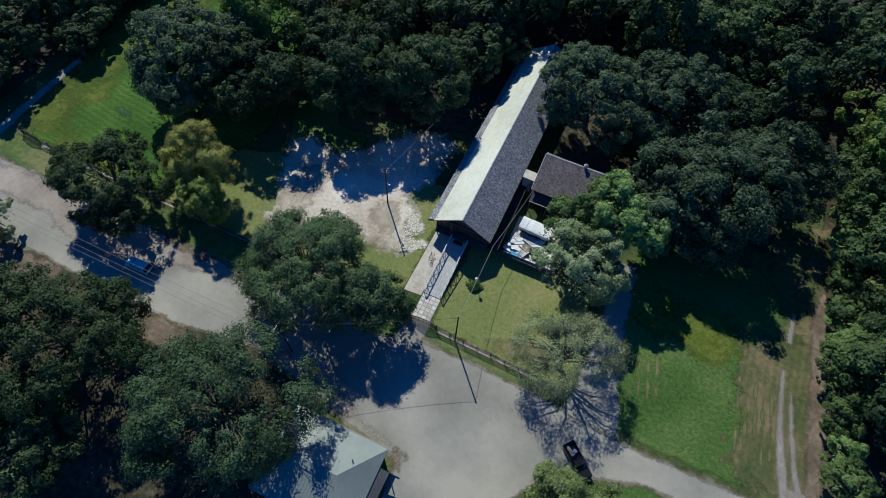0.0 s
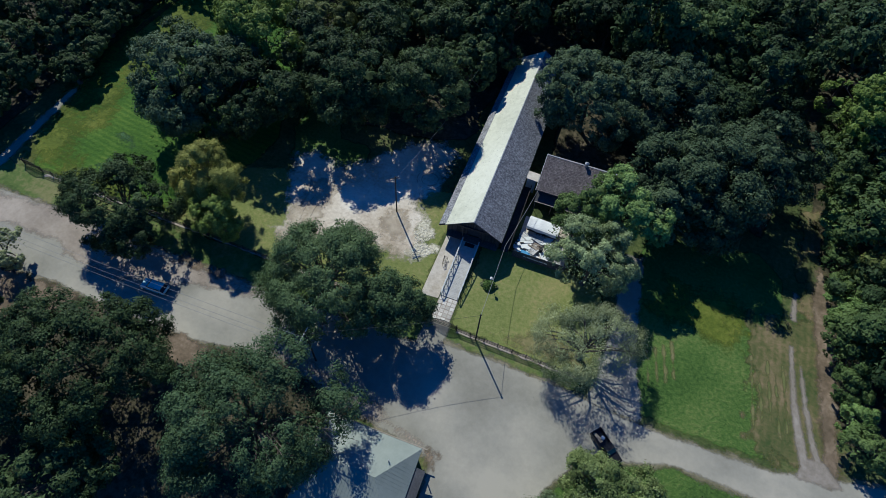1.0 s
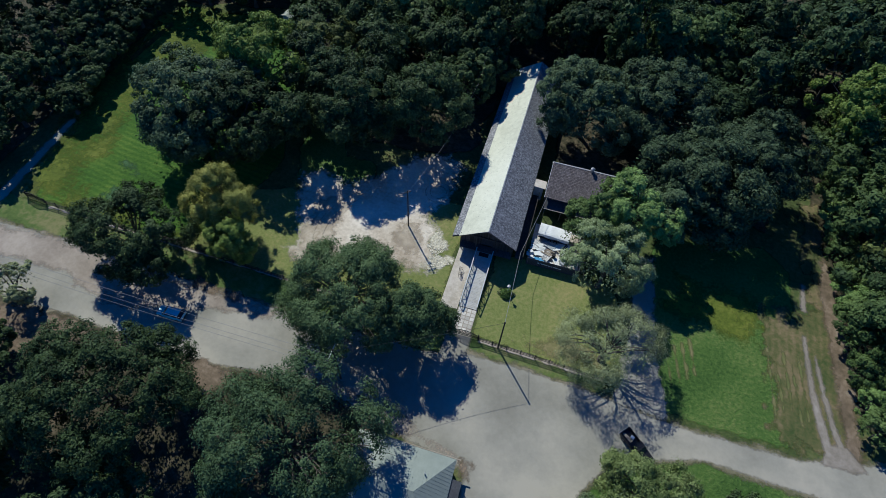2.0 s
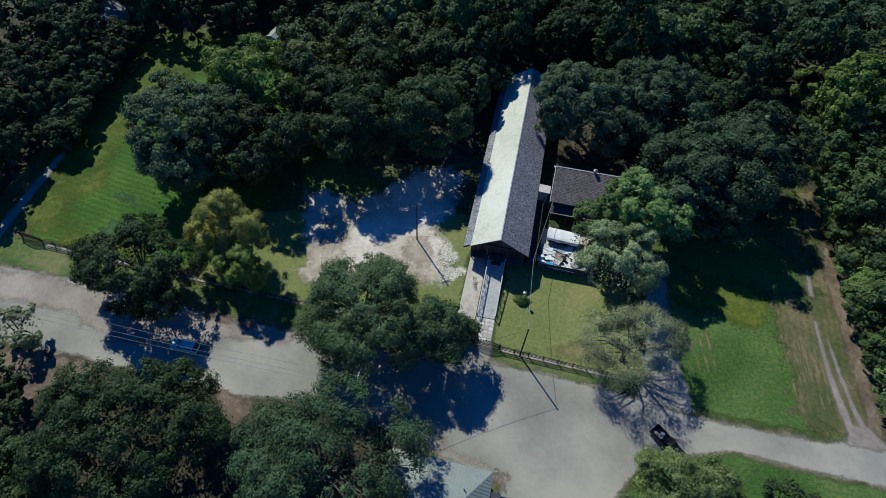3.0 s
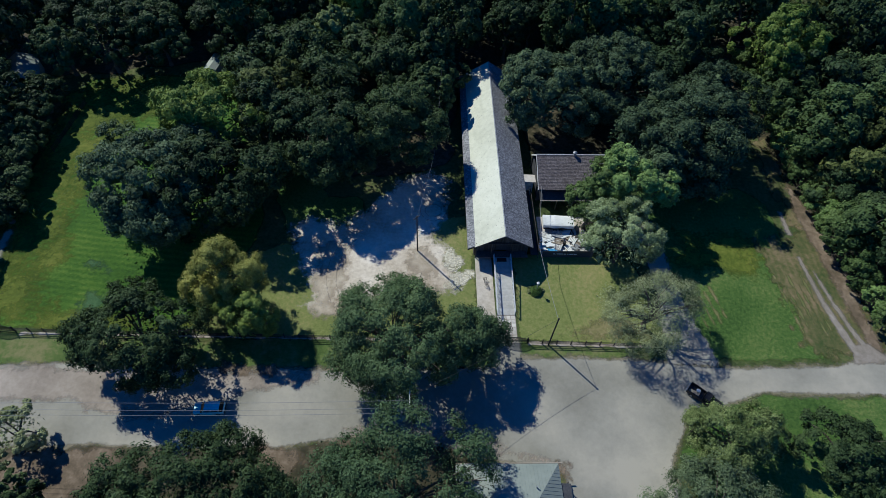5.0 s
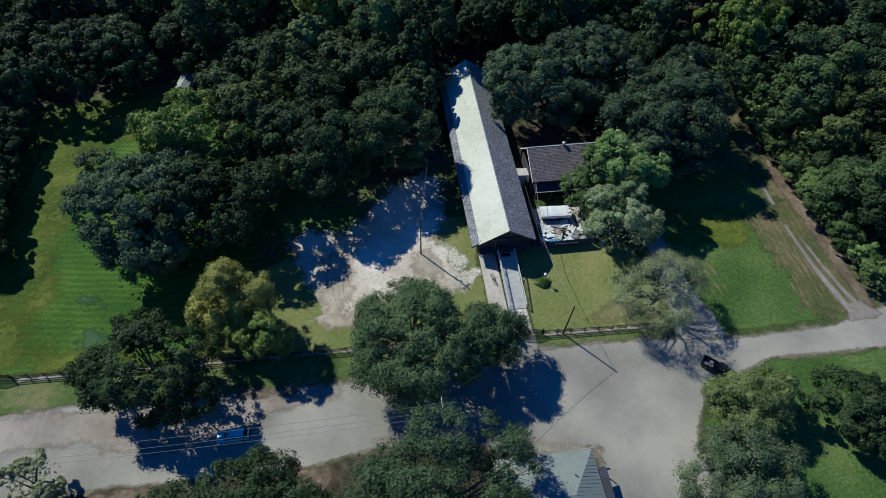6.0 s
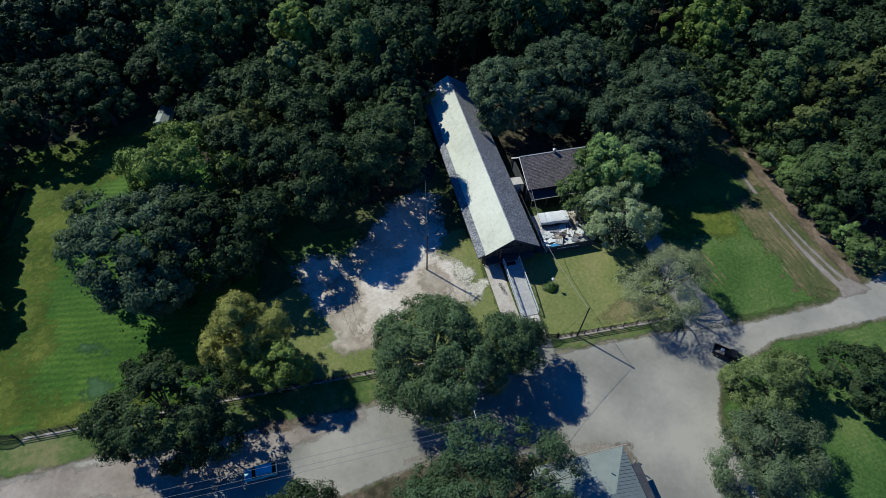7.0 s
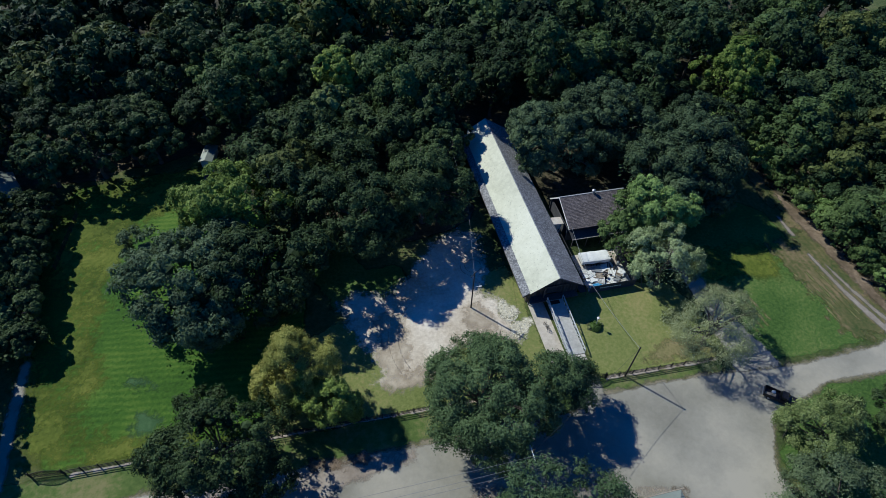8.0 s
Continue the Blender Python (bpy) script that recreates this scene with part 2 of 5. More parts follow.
    plank=surface("bare_plank", [(0.24, 0.2, 0.15), (0.34, 0.29, 0.22), (0.45, 0.4, 0.32)], 3.0, 0.5, 0.4, 0.85, 0.3, 0.02, random_part=0.4),
    car_paint=surface("blue_car_paint", [(0.44, 0.68, 0.72), (0.47, 0.71, 0.75), (0.5, 0.74, 0.78)], 3.0, 0.5, 0.5, 0.3, 0.0, metal=0.2),
    black_paint=surface("black_car_paint", [(0.012, 0.012, 0.014), (0.018, 0.018, 0.02), (0.03, 0.03, 0.032)], 3.0, 0.5, 0.5, 0.3, 0.0),
    rubber=surface("tyre_rubber", [(0.015, 0.015, 0.015), (0.03, 0.03, 0.03)], 6.0, 0.5, 0.5, 0.85, 0.1, 0.01),
    glass=surface("tinted_glass", [(0.01, 0.013, 0.015), (0.02, 0.025, 0.028)], 2.0, 0.5, 0.5, 0.08, 0.0),
    oak=foliage("oak_leaves", (0.018, 0.034, 0.012), (0.116, 0.162, 0.057)),
    # oak leaves brightened: backlight and gloss put into the colour, less on the far one
    brightened_oak=foliage("road_oak_leaves", (0.028, 0.054, 0.021), (0.16, 0.221, 0.089)),
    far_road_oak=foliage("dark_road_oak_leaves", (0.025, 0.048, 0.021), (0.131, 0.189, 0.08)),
    oak_grey=foliage("live_oak_leaves", (0.025, 0.044, 0.021), (0.152, 0.204, 0.096)),
    wood_leaf=foliage("woodland_leaves", (0.015, 0.028, 0.011), (0.075, 0.113, 0.043), 0.06),
    wood_olive=foliage("olive_woodland_leaves", (0.041, 0.054, 0.013), (0.164, 0.193, 0.053), 0.1),
    wood_bright=foliage("fresh_woodland_leaves", (0.028, 0.049, 0.015), (0.127, 0.18, 0.057), 0.1),
    mid_green=foliage("mid_green_leaves", (0.043, 0.074, 0.021), (0.18, 0.246, 0.074)),
    olive=foliage("olive_green_leaves", (0.1, 0.135, 0.04), (0.37, 0.43, 0.15)),
    sage=foliage("sage_green_leaves", (0.155, 0.2, 0.08), (0.5, 0.575, 0.28)),
    sage_dark=foliage("dull_sage_leaves", (0.049, 0.074, 0.033), (0.205, 0.254, 0.123)),
    bright=foliage("bright_leaves", (0.085, 0.145, 0.034), (0.33, 0.44, 0.13)),
    lime=foliage("lime_green_leaves", (0.08, 0.125, 0.019), (0.31, 0.385, 0.08)),
    yellow=foliage("yellow_green_leaves", (0.215, 0.225, 0.043), (0.55, 0.545, 0.14)),
    pale=foliage("pale_grey_green_leaves", (0.172, 0.197, 0.086), (0.484, 0.517, 0.254)),
)


# ---- mesh helpers ----
def mesh_from(name, verts, faces, mat, smooth=False):
    me = bpy.data.meshes.new(name)
    me.from_pydata([tuple(v) for v in verts], [], [tuple(f) for f in faces])
    me.materials.append(mat)
    if smooth:
        me.shade_smooth()
    return me


def quads_mesh(name, verts, mat, corners=4):
    """Many loose faces of the same number of corners, from an array of their corner places."""
    nv = len(verts)
    nf = nv // corners
    me = bpy.data.meshes.new(name)
    me.vertices.add(nv)
    me.vertices.foreach_set("co", np.ascontiguousarray(verts, dtype=np.float32).ravel())
    me.loops.add(nv)
    me.loops.foreach_set("vertex_index", np.arange(nv, dtype=np.int32))
    me.polygons.add(nf)
    me.polygons.foreach_set("loop_start", np.arange(0, nv, corners, dtype=np.int32))
    me.materials.append(mat)
    me.update(calc_edges=True)
    me.validate()
    return me


def under(ob, parent):
    ob.parent = parent
    return ob


def part(name, bm, mat, parent=None, label=""):
    me = bpy.data.meshes.new(name)
    bm.to_mesh(me)
    bm.free()
    me.materials.append(mat)
    ob = new(name, me)
    if parent:
        ob.parent = parent
    return tagged(ob, label)


def thing(name, m, label, category, group="", kind=""):
    ob = new(name)
    ob.empty_display_size = 0.3
    ob.matrix_basis = m
    return tagged(ob, label, category, group, kind)


def box(bm, c, s, turn=(0, 0, 0), bevel=0.0):
    """A box of size s about c, turned by degrees, with rounded edges."""
    r = bmesh.ops.create_cube(bm, size=1.0, matrix=pose(*c, *turn) @ Matrix.Diagonal((*s, 1)))
    if bevel:
        es = list({e for v in r["verts"] for e in v.link_edges})
        bmesh.ops.bevel(bm, geom=es, offset=bevel, segments=1, affect="EDGES")
    return bm


def boxes(*items):
    bm = bmesh.new()
    for it in items:
        box(bm, *it)
    return bm


def rod(bm, a, b, ra, rb=None, seg=8):
    """A tapered rod from a to b."""
    a, b = Vector(a), Vector(b)
    d = b - a
    m = Matrix.Translation((a + b) / 2) @ d.to_track_quat("Z", "Y").to_matrix().to_4x4()
    bmesh.ops.create_cone(bm, cap_ends=True, segments=seg, radius1=ra, radius2=ra if rb is None else rb, depth=d.length, matrix=m)
    return bm


def beam(bm, a, b, w, h):
    """A squared timber from a to b, w wide and h high."""
    a, b = Vector(a), Vector(b)
    d = b - a
    m = Matrix.Translation((a + b) / 2) @ d.to_track_quat("X", "Z").to_matrix().to_4x4() @ Matrix.Diagonal((d.length, w, h, 1))
    bmesh.ops.create_cube(bm, size=1.0, matrix=m)
    return bm


def slab_bm(corners, thick):
    """A flat sheet with thickness, from its top corners, going straight down."""
    bm = bmesh.new()
    top = [bm.verts.new(c) for c in corners]
    low = [bm.verts.new((c[0], c[1], c[2] - thick)) for c in corners]
    bm.faces.new(top)
    bm.faces.new(low[::-1])
    k = len(top)
    for i in range(k):
        bm.faces.new((top[i], low[i], low[(i + 1) % k], top[(i + 1) % k]))
    bmesh.ops.recalc_face_normals(bm, faces=bm.faces)
    return bm


# ---- noise and ground patches ----
def value_noise(x, y, seed):
    rng = np.random.RandomState(seed)
    table = rng.rand(256, 256)
    xi, yi = np.floor(x).astype(int), np.floor(y).astype(int)
    fx, fy = x - xi, y - yi
    fx, fy = fx * fx * (3 - 2 * fx), fy * fy * (3 - 2 * fy)
    a, b = table[xi % 256, yi % 256], table[(xi + 1) % 256, yi % 256]
    c, d = table[xi % 256, (yi + 1) % 256], table[(xi + 1) % 256, (yi + 1) % 256]
    return (a * (1 - fx) + b * fx) * (1 - fy) + (c * (1 - fx) + d * fx) * fy - 0.5


def rough_noise(x, y, size, seed, octaves=4):
    out, amp = 0, 1.0
    for o in range(octaves):
        out = out + amp * value_noise(x / size * 2**o, y / size * 2**o, seed + o)
        amp *= 0.55
    return out


def inside_by(poly, x, y):
    """How far inside a polygon points lie (negative: outside)."""
    best = np.full(x.shape, 1e9)
    odd = np.zeros(x.shape, bool)
    k = len(poly)
    for i in range(k):
        (ax, ay), (bx, by) = poly[i], poly[(i + 1) % k]
        dx, dy = bx - ax, by - ay
        t = np.clip(((x - ax) * dx + (y - ay) * dy) / (dx * dx + dy * dy), 0, 1)
        best = np.minimum(best, np.hypot(x - ax - t * dx, y - ay - t * dy))
        if ay != by:
            odd ^= ((ay > y) != (by > y)) & (x < (bx - ax) * (y - ay) / (by - ay) + ax)
    return np.where(odd, best, -best)


SOFT = {}


def soften(mat, width):
    """The same ground cover thinning out over its last stretch, grain by grain, where it meets the next."""
    key = (mat.name, width)
    if key in SOFT:
        return SOFT[key]
    m = mat.copy()
    m.name = mat.name + "_thinning"
    n, k = m.node_tree.nodes, m.node_tree.links
    at = n.new("ShaderNodeAttribute")
    at.attribute_name = "inward"
    geo = n.new("ShaderNodeNewGeometry")
    nz = n.new("ShaderNodeTexNoise")
    nz.inputs["Scale"].default_value = 0.9
    nz.inputs["Detail"].default_value = 7
    nz.inputs["Roughness"].default_value = 0.72
    k.new(geo.outputs["Position"], nz.inputs["Vector"])
    spread = n.new("ShaderNodeMapRange")
    spread.inputs["From Min"].default_value, spread.inputs["From Max"].default_value = 0.3, 0.7
    spread.inputs["To Max"].default_value = 0.9 * width
    k.new(nz.outputs["Fac"], spread.inputs["Value"])
    sub = n.new("ShaderNodeMath")
    sub.operation = "SUBTRACT"
    k.new(at.outputs["Fac"], sub.inputs[0])
    k.new(spread.outputs["Result"], sub.inputs[1])
    cover = n.new("ShaderNodeMapRange")
    cover.inputs["From Max"].default_value = 0.75 * width
    k.new(sub.outputs[0], cover.inputs["Value"])
    gap, mixer = n.new("ShaderNodeBsdfTransparent"), n.new("ShaderNodeMixShader")
    k.new(cover.outputs["Result"], mixer.inputs[0])
    k.new(gap.outputs[0], mixer.inputs[1])
    k.new(n["Principled BSDF"].outputs[0], mixer.inputs[2])
    k.new(mixer.outputs[0], n["Material Output"].inputs["Surface"])
    SOFT[key] = m
    return m


def patch(name, shape, bounds, cell, z, mat, label, category, kind="structure", soft=0.8):
    """A flat layer of ground where shape(x, y) > 0, its outline followed cell by cell."""
    x0, y0, x1, y1 = bounds
    xs, ys = np.arange(x0, x1 + cell, cell), np.arange(y0, y1 + cell, cell)
    gx, gy = np.meshgrid(xs, ys, indexing="ij")
    f = shape(gx, gy)
    pos = f > 0
    verts, index, faces, inward = [], {}, [], []

    def corner(i, j):
        key = (i, j)
        if key not in index:
            index[key] = len(verts)
            verts.append((xs[i], ys[j], z))
            inward.append(f[i, j])
        return index[key]

    def cut(i, j, k, l):
        key = (min((i, j), (k, l)), max((i, j), (k, l)))
        if key not in index:
            t = f[i, j] / (f[i, j] - f[k, l])
            index[key] = len(verts)
            verts.append((xs[i] + t * (xs[k] - xs[i]), ys[j] + t * (ys[l] - ys[j]), z))
            inward.append(0.0)
        return index[key]

    total = pos[:-1, :-1].astype(int) + pos[1:, :-1] + pos[1:, 1:] + pos[:-1, 1:]
    full = total == 4
    # whole runs of inner cells become one strip
    for i in range(full.shape[0]):
        j = 0
        while j < full.shape[1]:
            if full[i, j]:
                e = j
                while e + 1 < full.shape[1] and full[i, e + 1] and e - j < 11:
                    e += 1
                ring = [corner(i, jj) for jj in range(j, e + 2)] + [corner(i + 1, jj) for jj in range(e + 1, j - 1, -1)]
                faces.append(ring[::-1])
                j = e
            j += 1
    for i, j in zip(*np.nonzero((total > 0) & (total < 4))):
        ring = [(i, j), (i + 1, j), (i + 1, j + 1), (i, j + 1)]
        face = []
        for q in range(4):
            a, b = ring[q], ring[(q + 1) % 4]
            if pos[a]:
                face.append(corner(*a))
            if pos[a] != pos[b]:
                face.append(cut(*a, *b))
        if len(face) > 2:
            faces.append(face)
    me = mesh_from(name, verts, faces, soften(mat, soft))
    me.attributes.new("inward", "FLOAT", "POINT").data.foreach_set("value", np.array(inward, dtype=np.float32))
    return tagged(new(name, me), label, category, kind=kind)


def poly_patch(name, polys, cell, z, mat, label, category, wobble=0.6, size=2.5, seed=3, minus=(), kind="structure", speckle=0.0, gain=1.0, grow=0.0, soft=0.8):
    pts = [p for poly in polys for p in poly]
    pad = 1.5 + soft
    bounds = (min(p[0] for p in pts) - pad, min(p[1] for p in pts) - pad, max(p[0] for p in pts) + pad, max(p[1] for p in pts) + pad)

    def shape(x, y):
        f = np.max([inside_by(p, x, y) for p in polys], axis=0)
        for p in minus:
            f = np.minimum(f, -inside_by(p, x, y))
        f = np.minimum(f * gain + grow + 0.7 * soft, 4) + wobble * 1.6 * rough_noise(x + 500, y + 500, size, seed, 2)
        if speckle:
            f = f + speckle * rough_noise(x + 900, y + 300, 1.6, seed + 7, 2)
        return f
    return patch(name, shape, bounds, cell, z, mat, label, category, kind, soft)


# ---- trees ----
def unit(v):
    return v / np.maximum(np.linalg.norm(v, axis=1, keepdims=True), 1e-9)


def core_shape():
    """The corners and faces of a twenty-sided ball."""
    bm = bmesh.new()
    bmesh.ops.create_icosphere(bm, subdivisions=1, radius=1.0)
    v = np.array([q.co[:] for q in bm.verts])
    f = np.array([[q.index for q in e.verts] for e in bm.faces])
    bm.free()
    return v[f].reshape(-1, 3)


CORE = core_shape()


def crown_mesh(name, seed, radius, low, high, clumps, leaves, leaf, mat, spread=0.125, core=0.4, fill=0.06, stretch=(1.0, 1.0), lobes=16, heart=0.34, ragged=0.0):
    """A crown of many leafy clumps over a dome, each a loose shell of small leaf sprays round an added sun-blocking
    core.
    """
    rng = np.random.RandomState(seed)
    mid, half = low + 0.42 * (high - low), 0.56 * (high - low)
    shape = np.array([radius * stretch[0], radius * stretch[1], half])
    # great boughs first, then the leafy clumps that each of them carries
    golden = np.arange(lobes) + rng.rand()
    up = 1 - 1.35 * (golden % lobes + 0.5 * rng.rand(lobes)) / lobes
    ang = golden * 2.39996 + 0.5 * rng.normal(size=lobes)
    flat = np.sqrt(np.clip(1 - up**2, 0.02, 1))
    bough = np.stack([flat * np.cos(ang), flat * np.sin(ang), up], 1) * (0.46 + 0.36 * rng.rand(lobes))[:, None]
    turn = 1 + 0.14 * np.sin(2 * ang + 6.28 * rng.rand()) + 0.1 * np.sin(3 * ang + 6.28 * rng.rand())
    bough[:, :2] *= turn[:, None]
    width = 0.2 + 0.2 * rng.rand(lobes)
    own = rng.choice(lobes, clumps, p=width**2 / (width**2).sum())
    e = unit(rng.normal(size=(clumps, 3)))
    e = np.where(((e * bough[own]).sum(1) < -0.12)[:, None], -e, e)
    local = bough[own] + e * (width[own] * (0.75 + 0.35 * rng.rand(clumps)))[:, None]
    local[:, 2] = np.maximum(local[:, 2], -0.55)
    d = unit(local)
    centre = local * shape + np.array([0, 0, mid])
    size = radius * spread * (0.4 + 0.85 * rng.rand(clumps) ** 1.4)
    share = size**2 / (size**2).sum()
    which = rng.choice(len(d), leaves, p=share)
    o = unit(rng.normal(size=(leaves, 3)))
    out = unit(d[which] + np.array([0, 0, 0.5]))
    o = np.where(((o * out).sum(1) < -0.3)[:, None], -o, o)
    bump = 0.62 + 0.5 * rng.rand(leaves) + 0.16 * np.sin(o[:, 0] * 6 + which) * np.sin(o[:, 1] * 7 + 2 * which) + 0.1 * np.sin(o[:, 2] * 9 + which)
    bump = bump + ragged * rng.rand(leaves) ** 2.5 - 0.25 * ragged * rng.rand(leaves)
    p = centre[which] + o * (size[which] * bump)[:, None] * np.array([1, 1, 0.78])
    nrm = unit(o + 0.35 * d[which] + np.array([0, 0, 0.25]) + 0.38 * rng.normal(size=(leaves, 3)))
    inner = int(leaves * fill)
    q = unit(rng.normal(size=(inner, 3))) * (0.25 + 0.6 * rng.rand(inner) ** 0.6)[:, None]
    q[:, 2] = np.abs(q[:, 2]) * 0.9 - 0.15
    p = np.vstack([p, q * np.array([radius * stretch[0], radius * stretch[1], half]) + np.array([0, 0, mid])])
    nrm = np.vstack([nrm, unit(rng.normal(size=(inner, 3)) + np.array([0, 0, 1.0]))])
    scale = leaf * (0.55 + 0.9 * rng.rand(len(p)))
    scale[leaves:] *= 1.25
    t1 = unit(np.cross(nrm, rng.normal(size=nrm.shape)))
    t2 = np.cross(nrm, t1)
    a, b = t1 * scale[:, None] * 0.62, t2 * scale[:, None] * 0.36
    v = np.stack([p + a, p - a * 0.7 + b, p - a * 0.7 - b], axis=1).reshape(-1, 3)
    # solid balls added inside clumps and boughs so no sun leaks through
    blockers = []
    if core:
        keep = np.nonzero(rng.rand(len(d)) < 0.8)[0]
        blockers = [centre[i] + CORE * (size[i] * core) * np.array([1, 1, 0.75]) * (0.85 + 0.3 * rng.rand(len(CORE), 1)).repeat(1, axis=1).mean() for i in keep]
    if heart:
        blockers += [bough[i] * shape * 0.9 + np.array([0, 0, mid]) + CORE * (heart * width[i]) * shape for i in range(lobes)]
    v = np.vstack([v] + blockers)
    return quads_mesh(name, v, mat, 3), centre


def trunk_bm(seed, height, girth, targets, limb=0.4):
    """A tapered, slightly bent trunk with a flared foot and limbs that reach into the crown."""
    rng = np.random.RandomState(seed)
    bm = bmesh.new()
    p, r = Vector((0, 0, -0.3)), girth * 1.5
    joints = [p]
    for i in range(4):
        q = Vector((rng.normal() * 0.25, rng.normal() * 0.25, height * (i + 1) / 4))
        r2 = girth * (1 - 0.14 * (i + 1))
        rod(bm, p, q, r, r2, 9)
        p, r = q, r2
        joints.append(q)
    for c in targets:
        s = joints[2 + rng.randint(3)]
        c = Vector(c)
        knee = s.lerp(c, 0.5) + Vector((rng.normal() * 0.3, rng.normal() * 0.3, 0.12 * (c - s).length))
        g = girth * limb * (0.7 + 0.6 * rng.rand())
        rod(bm, s, knee, g, g * 0.65, 6)
        rod(bm, knee, c, g * 0.65, g * 0.2, 5)
        for _ in range(2):
            e = c + Vector(rng.normal(size=3)) * 1.0
            rod(bm, knee.lerp(c, 0.6), e, g * 0.3, g * 0.1, 4)
    return bm


def make_tree(name, m, seed, radius, low, high, mat, label, clumps=100, leaves=14000, leaf=0.42, girth=0.4, group="", limbs=9, **kw):
    tree = thing(name, m, label, "tree", group)
    me, centres = crown_mesh("crown", seed, radius, low, high, clumps, leaves, leaf, mat, **kw)
    under(new("crown", me), tree)
    rng = np.random.RandomState(seed)
    pick = centres[rng.choice(len(centres), min(limbs, len(centres)), replace=False)]
    part("trunk", trunk_bm(seed, max(low + 0.3 * (high - low), 2.0), girth, pick), MAT["bark"], tree)
    return tree


# ---- ground ----
def ground_mesh():
    """One sheet: a fine middle with gentle unevenness, and wide outer rings to the horizon."""
    c = np.concatenate([[-3000, -1200, -500, -300], np.arange(-200, 201, 8.0), [300, 500, 1200, 3000]])
    gx, gy = np.meshgrid(c, c, indexing="ij")
    k = len(c)
    verts = np.stack([gx, gy, np.zeros_like(gx)], -1).reshape(-1, 3)
    faces = [(i * k + j, (i + 1) * k + j, (i + 1) * k + j + 1, i * k + j + 1) for i in range(k - 1) for j in range(k - 1)]
    return mesh_from("ground", verts, faces, MAT["ground"])


tagged(new("ground", ground_mesh()), "rough shaded grass and bare soil between trees", "ground", kind="structure")

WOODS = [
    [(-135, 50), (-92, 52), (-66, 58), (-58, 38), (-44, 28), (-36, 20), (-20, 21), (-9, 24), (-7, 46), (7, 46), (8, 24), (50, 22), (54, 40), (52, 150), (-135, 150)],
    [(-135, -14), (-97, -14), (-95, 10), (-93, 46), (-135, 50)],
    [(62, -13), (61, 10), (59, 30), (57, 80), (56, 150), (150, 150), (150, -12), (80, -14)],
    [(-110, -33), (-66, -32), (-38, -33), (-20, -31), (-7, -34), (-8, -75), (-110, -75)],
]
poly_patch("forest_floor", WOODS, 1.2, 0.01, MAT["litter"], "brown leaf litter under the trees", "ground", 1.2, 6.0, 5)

FIELD = [(-91, 50), (-93, 20), (-88, 0), (-84, -13.5), (-54, -14.5), (-50, -9), (-46, 2), (-44, 10), (-55, 40), (-58, 54)]
poly_patch("mown_field", [FIELD], 0.8, 0.018, MAT["field"], "bright green mown field with fine mowing lines", "grass", 0.6, 4.0, 11)
poly_patch("field_margin", [[(-93, 50), (-94, 20), (-90, 0), (-86, -13.4), (-76, -13.7), (-79, -6), (-78.5, 3), (-81, 12), (-80, 26), (-74, 38), (-60, 47), (-58, 54)],
                            [(-84, -13.4), (-52, -14.4), (-51, -11.8), (-80, -11)]], 0.6, 0.024, MAT["margin"], "yellower unmown grass along the field's edges", "grass", 1.8, 4.0, 41, speckle=1.2, soft=4.0)
poly_patch("weed_patch", [[(-71.6, -6.6), (-69.2, -6.8), (-68.0, -8.6), (-68.6, -10.8), (-71.2, -10.9), (-72.4, -9.0)], [(-74, 0.6), (-68.8, -2.2), (-69.2, -3.4), (-74.6, -0.8)]], 0.4, 0.025, MAT["clover"],
           "bluish-green weedy patch in the mown field", "grass", 0.6, 1.6, 42, speckle=0.8, soft=1.8)
poly_patch("side_field", [[(30, 14), (28, -12), (32, -19.8), (53, -20), (55, -6), (54, 14), (50, 18)]], 0.8, 0.018, MAT["pasture"],
           "green grass field beside the farm track", "grass", 0.5, 3.0, 12)
poly_patch("front_lawn", [[(2.0, 1), (1.9, -16), (24, -17.5), (27, -8), (24, 0), (12, 3)]], 0.6, 0.018, MAT["lawn"],
           "yellowish cut lawn before the barn", "grass", 0.4, 2.5, 13)
poly_patch("worn_lawn", [[(9, -15.2), (24, -16), (24, -13), (19, -11.5), (13, -13.4)]], 0.5, 0.021, MAT["worn"],
           "brownish worn grass by the lawn fence", "grass", 0.8, 2.5, 45, speckle=1.2, soft=2.4)
poly_patch("yard_grass", [[(-50, 0), (-38, 4), (-30, -6), (-20, -7), (-13, -3), (-12, 9), (-6, 11), (-5.0, 6), (-4.9, -16), (-54, -15)]], 0.6, 0.018, MAT["lawn"],
           "thin yellowish grass beside the gravel yard", "grass", 0.5, 2.5, 14)
poly_patch("glade_grass", [[(-42, 24), (-36, 23), (-33, 15), (-26, 15), (-25, 10), (-32, 6), (-40, 7), (-43, 14)]], 0.6, 0.016, MAT["pasture"],
           "green grass in the gaps between the oaks", "grass", 0.8, 2.5, 20)
poly_patch("verge", [[(-95, -13.8), (-60, -15), (-1.8, -16.2), (-1.8, -20.8), (-30, -21), (-45, -21), (-72, -20), (-95, -20.2)]], 0.6, 0.022, MAT["verge"],
           "grass verge between fence and road", "grass", 0.4, 2.0, 15)
poly_patch("roadside_grass", [[(1.8, -16.4), (25, -17), (24, -20.0), (10, -19.5), (1.8, -19.5)]], 0.5, 0.022, MAT["verge"],
           "narrow grass verge before the fence", "grass", 0.3, 1.5, 16)
poly_patch("corner_grass", [[(34, -27), (40, -25.6), (59, -26.2), (70, -26), (90, -50), (27, -60), (24, -34), (30, -30)]], 0.8, 0.018, MAT["pasture"],
           "grass beyond the road bend", "grass", 0.5, 3.0, 17)
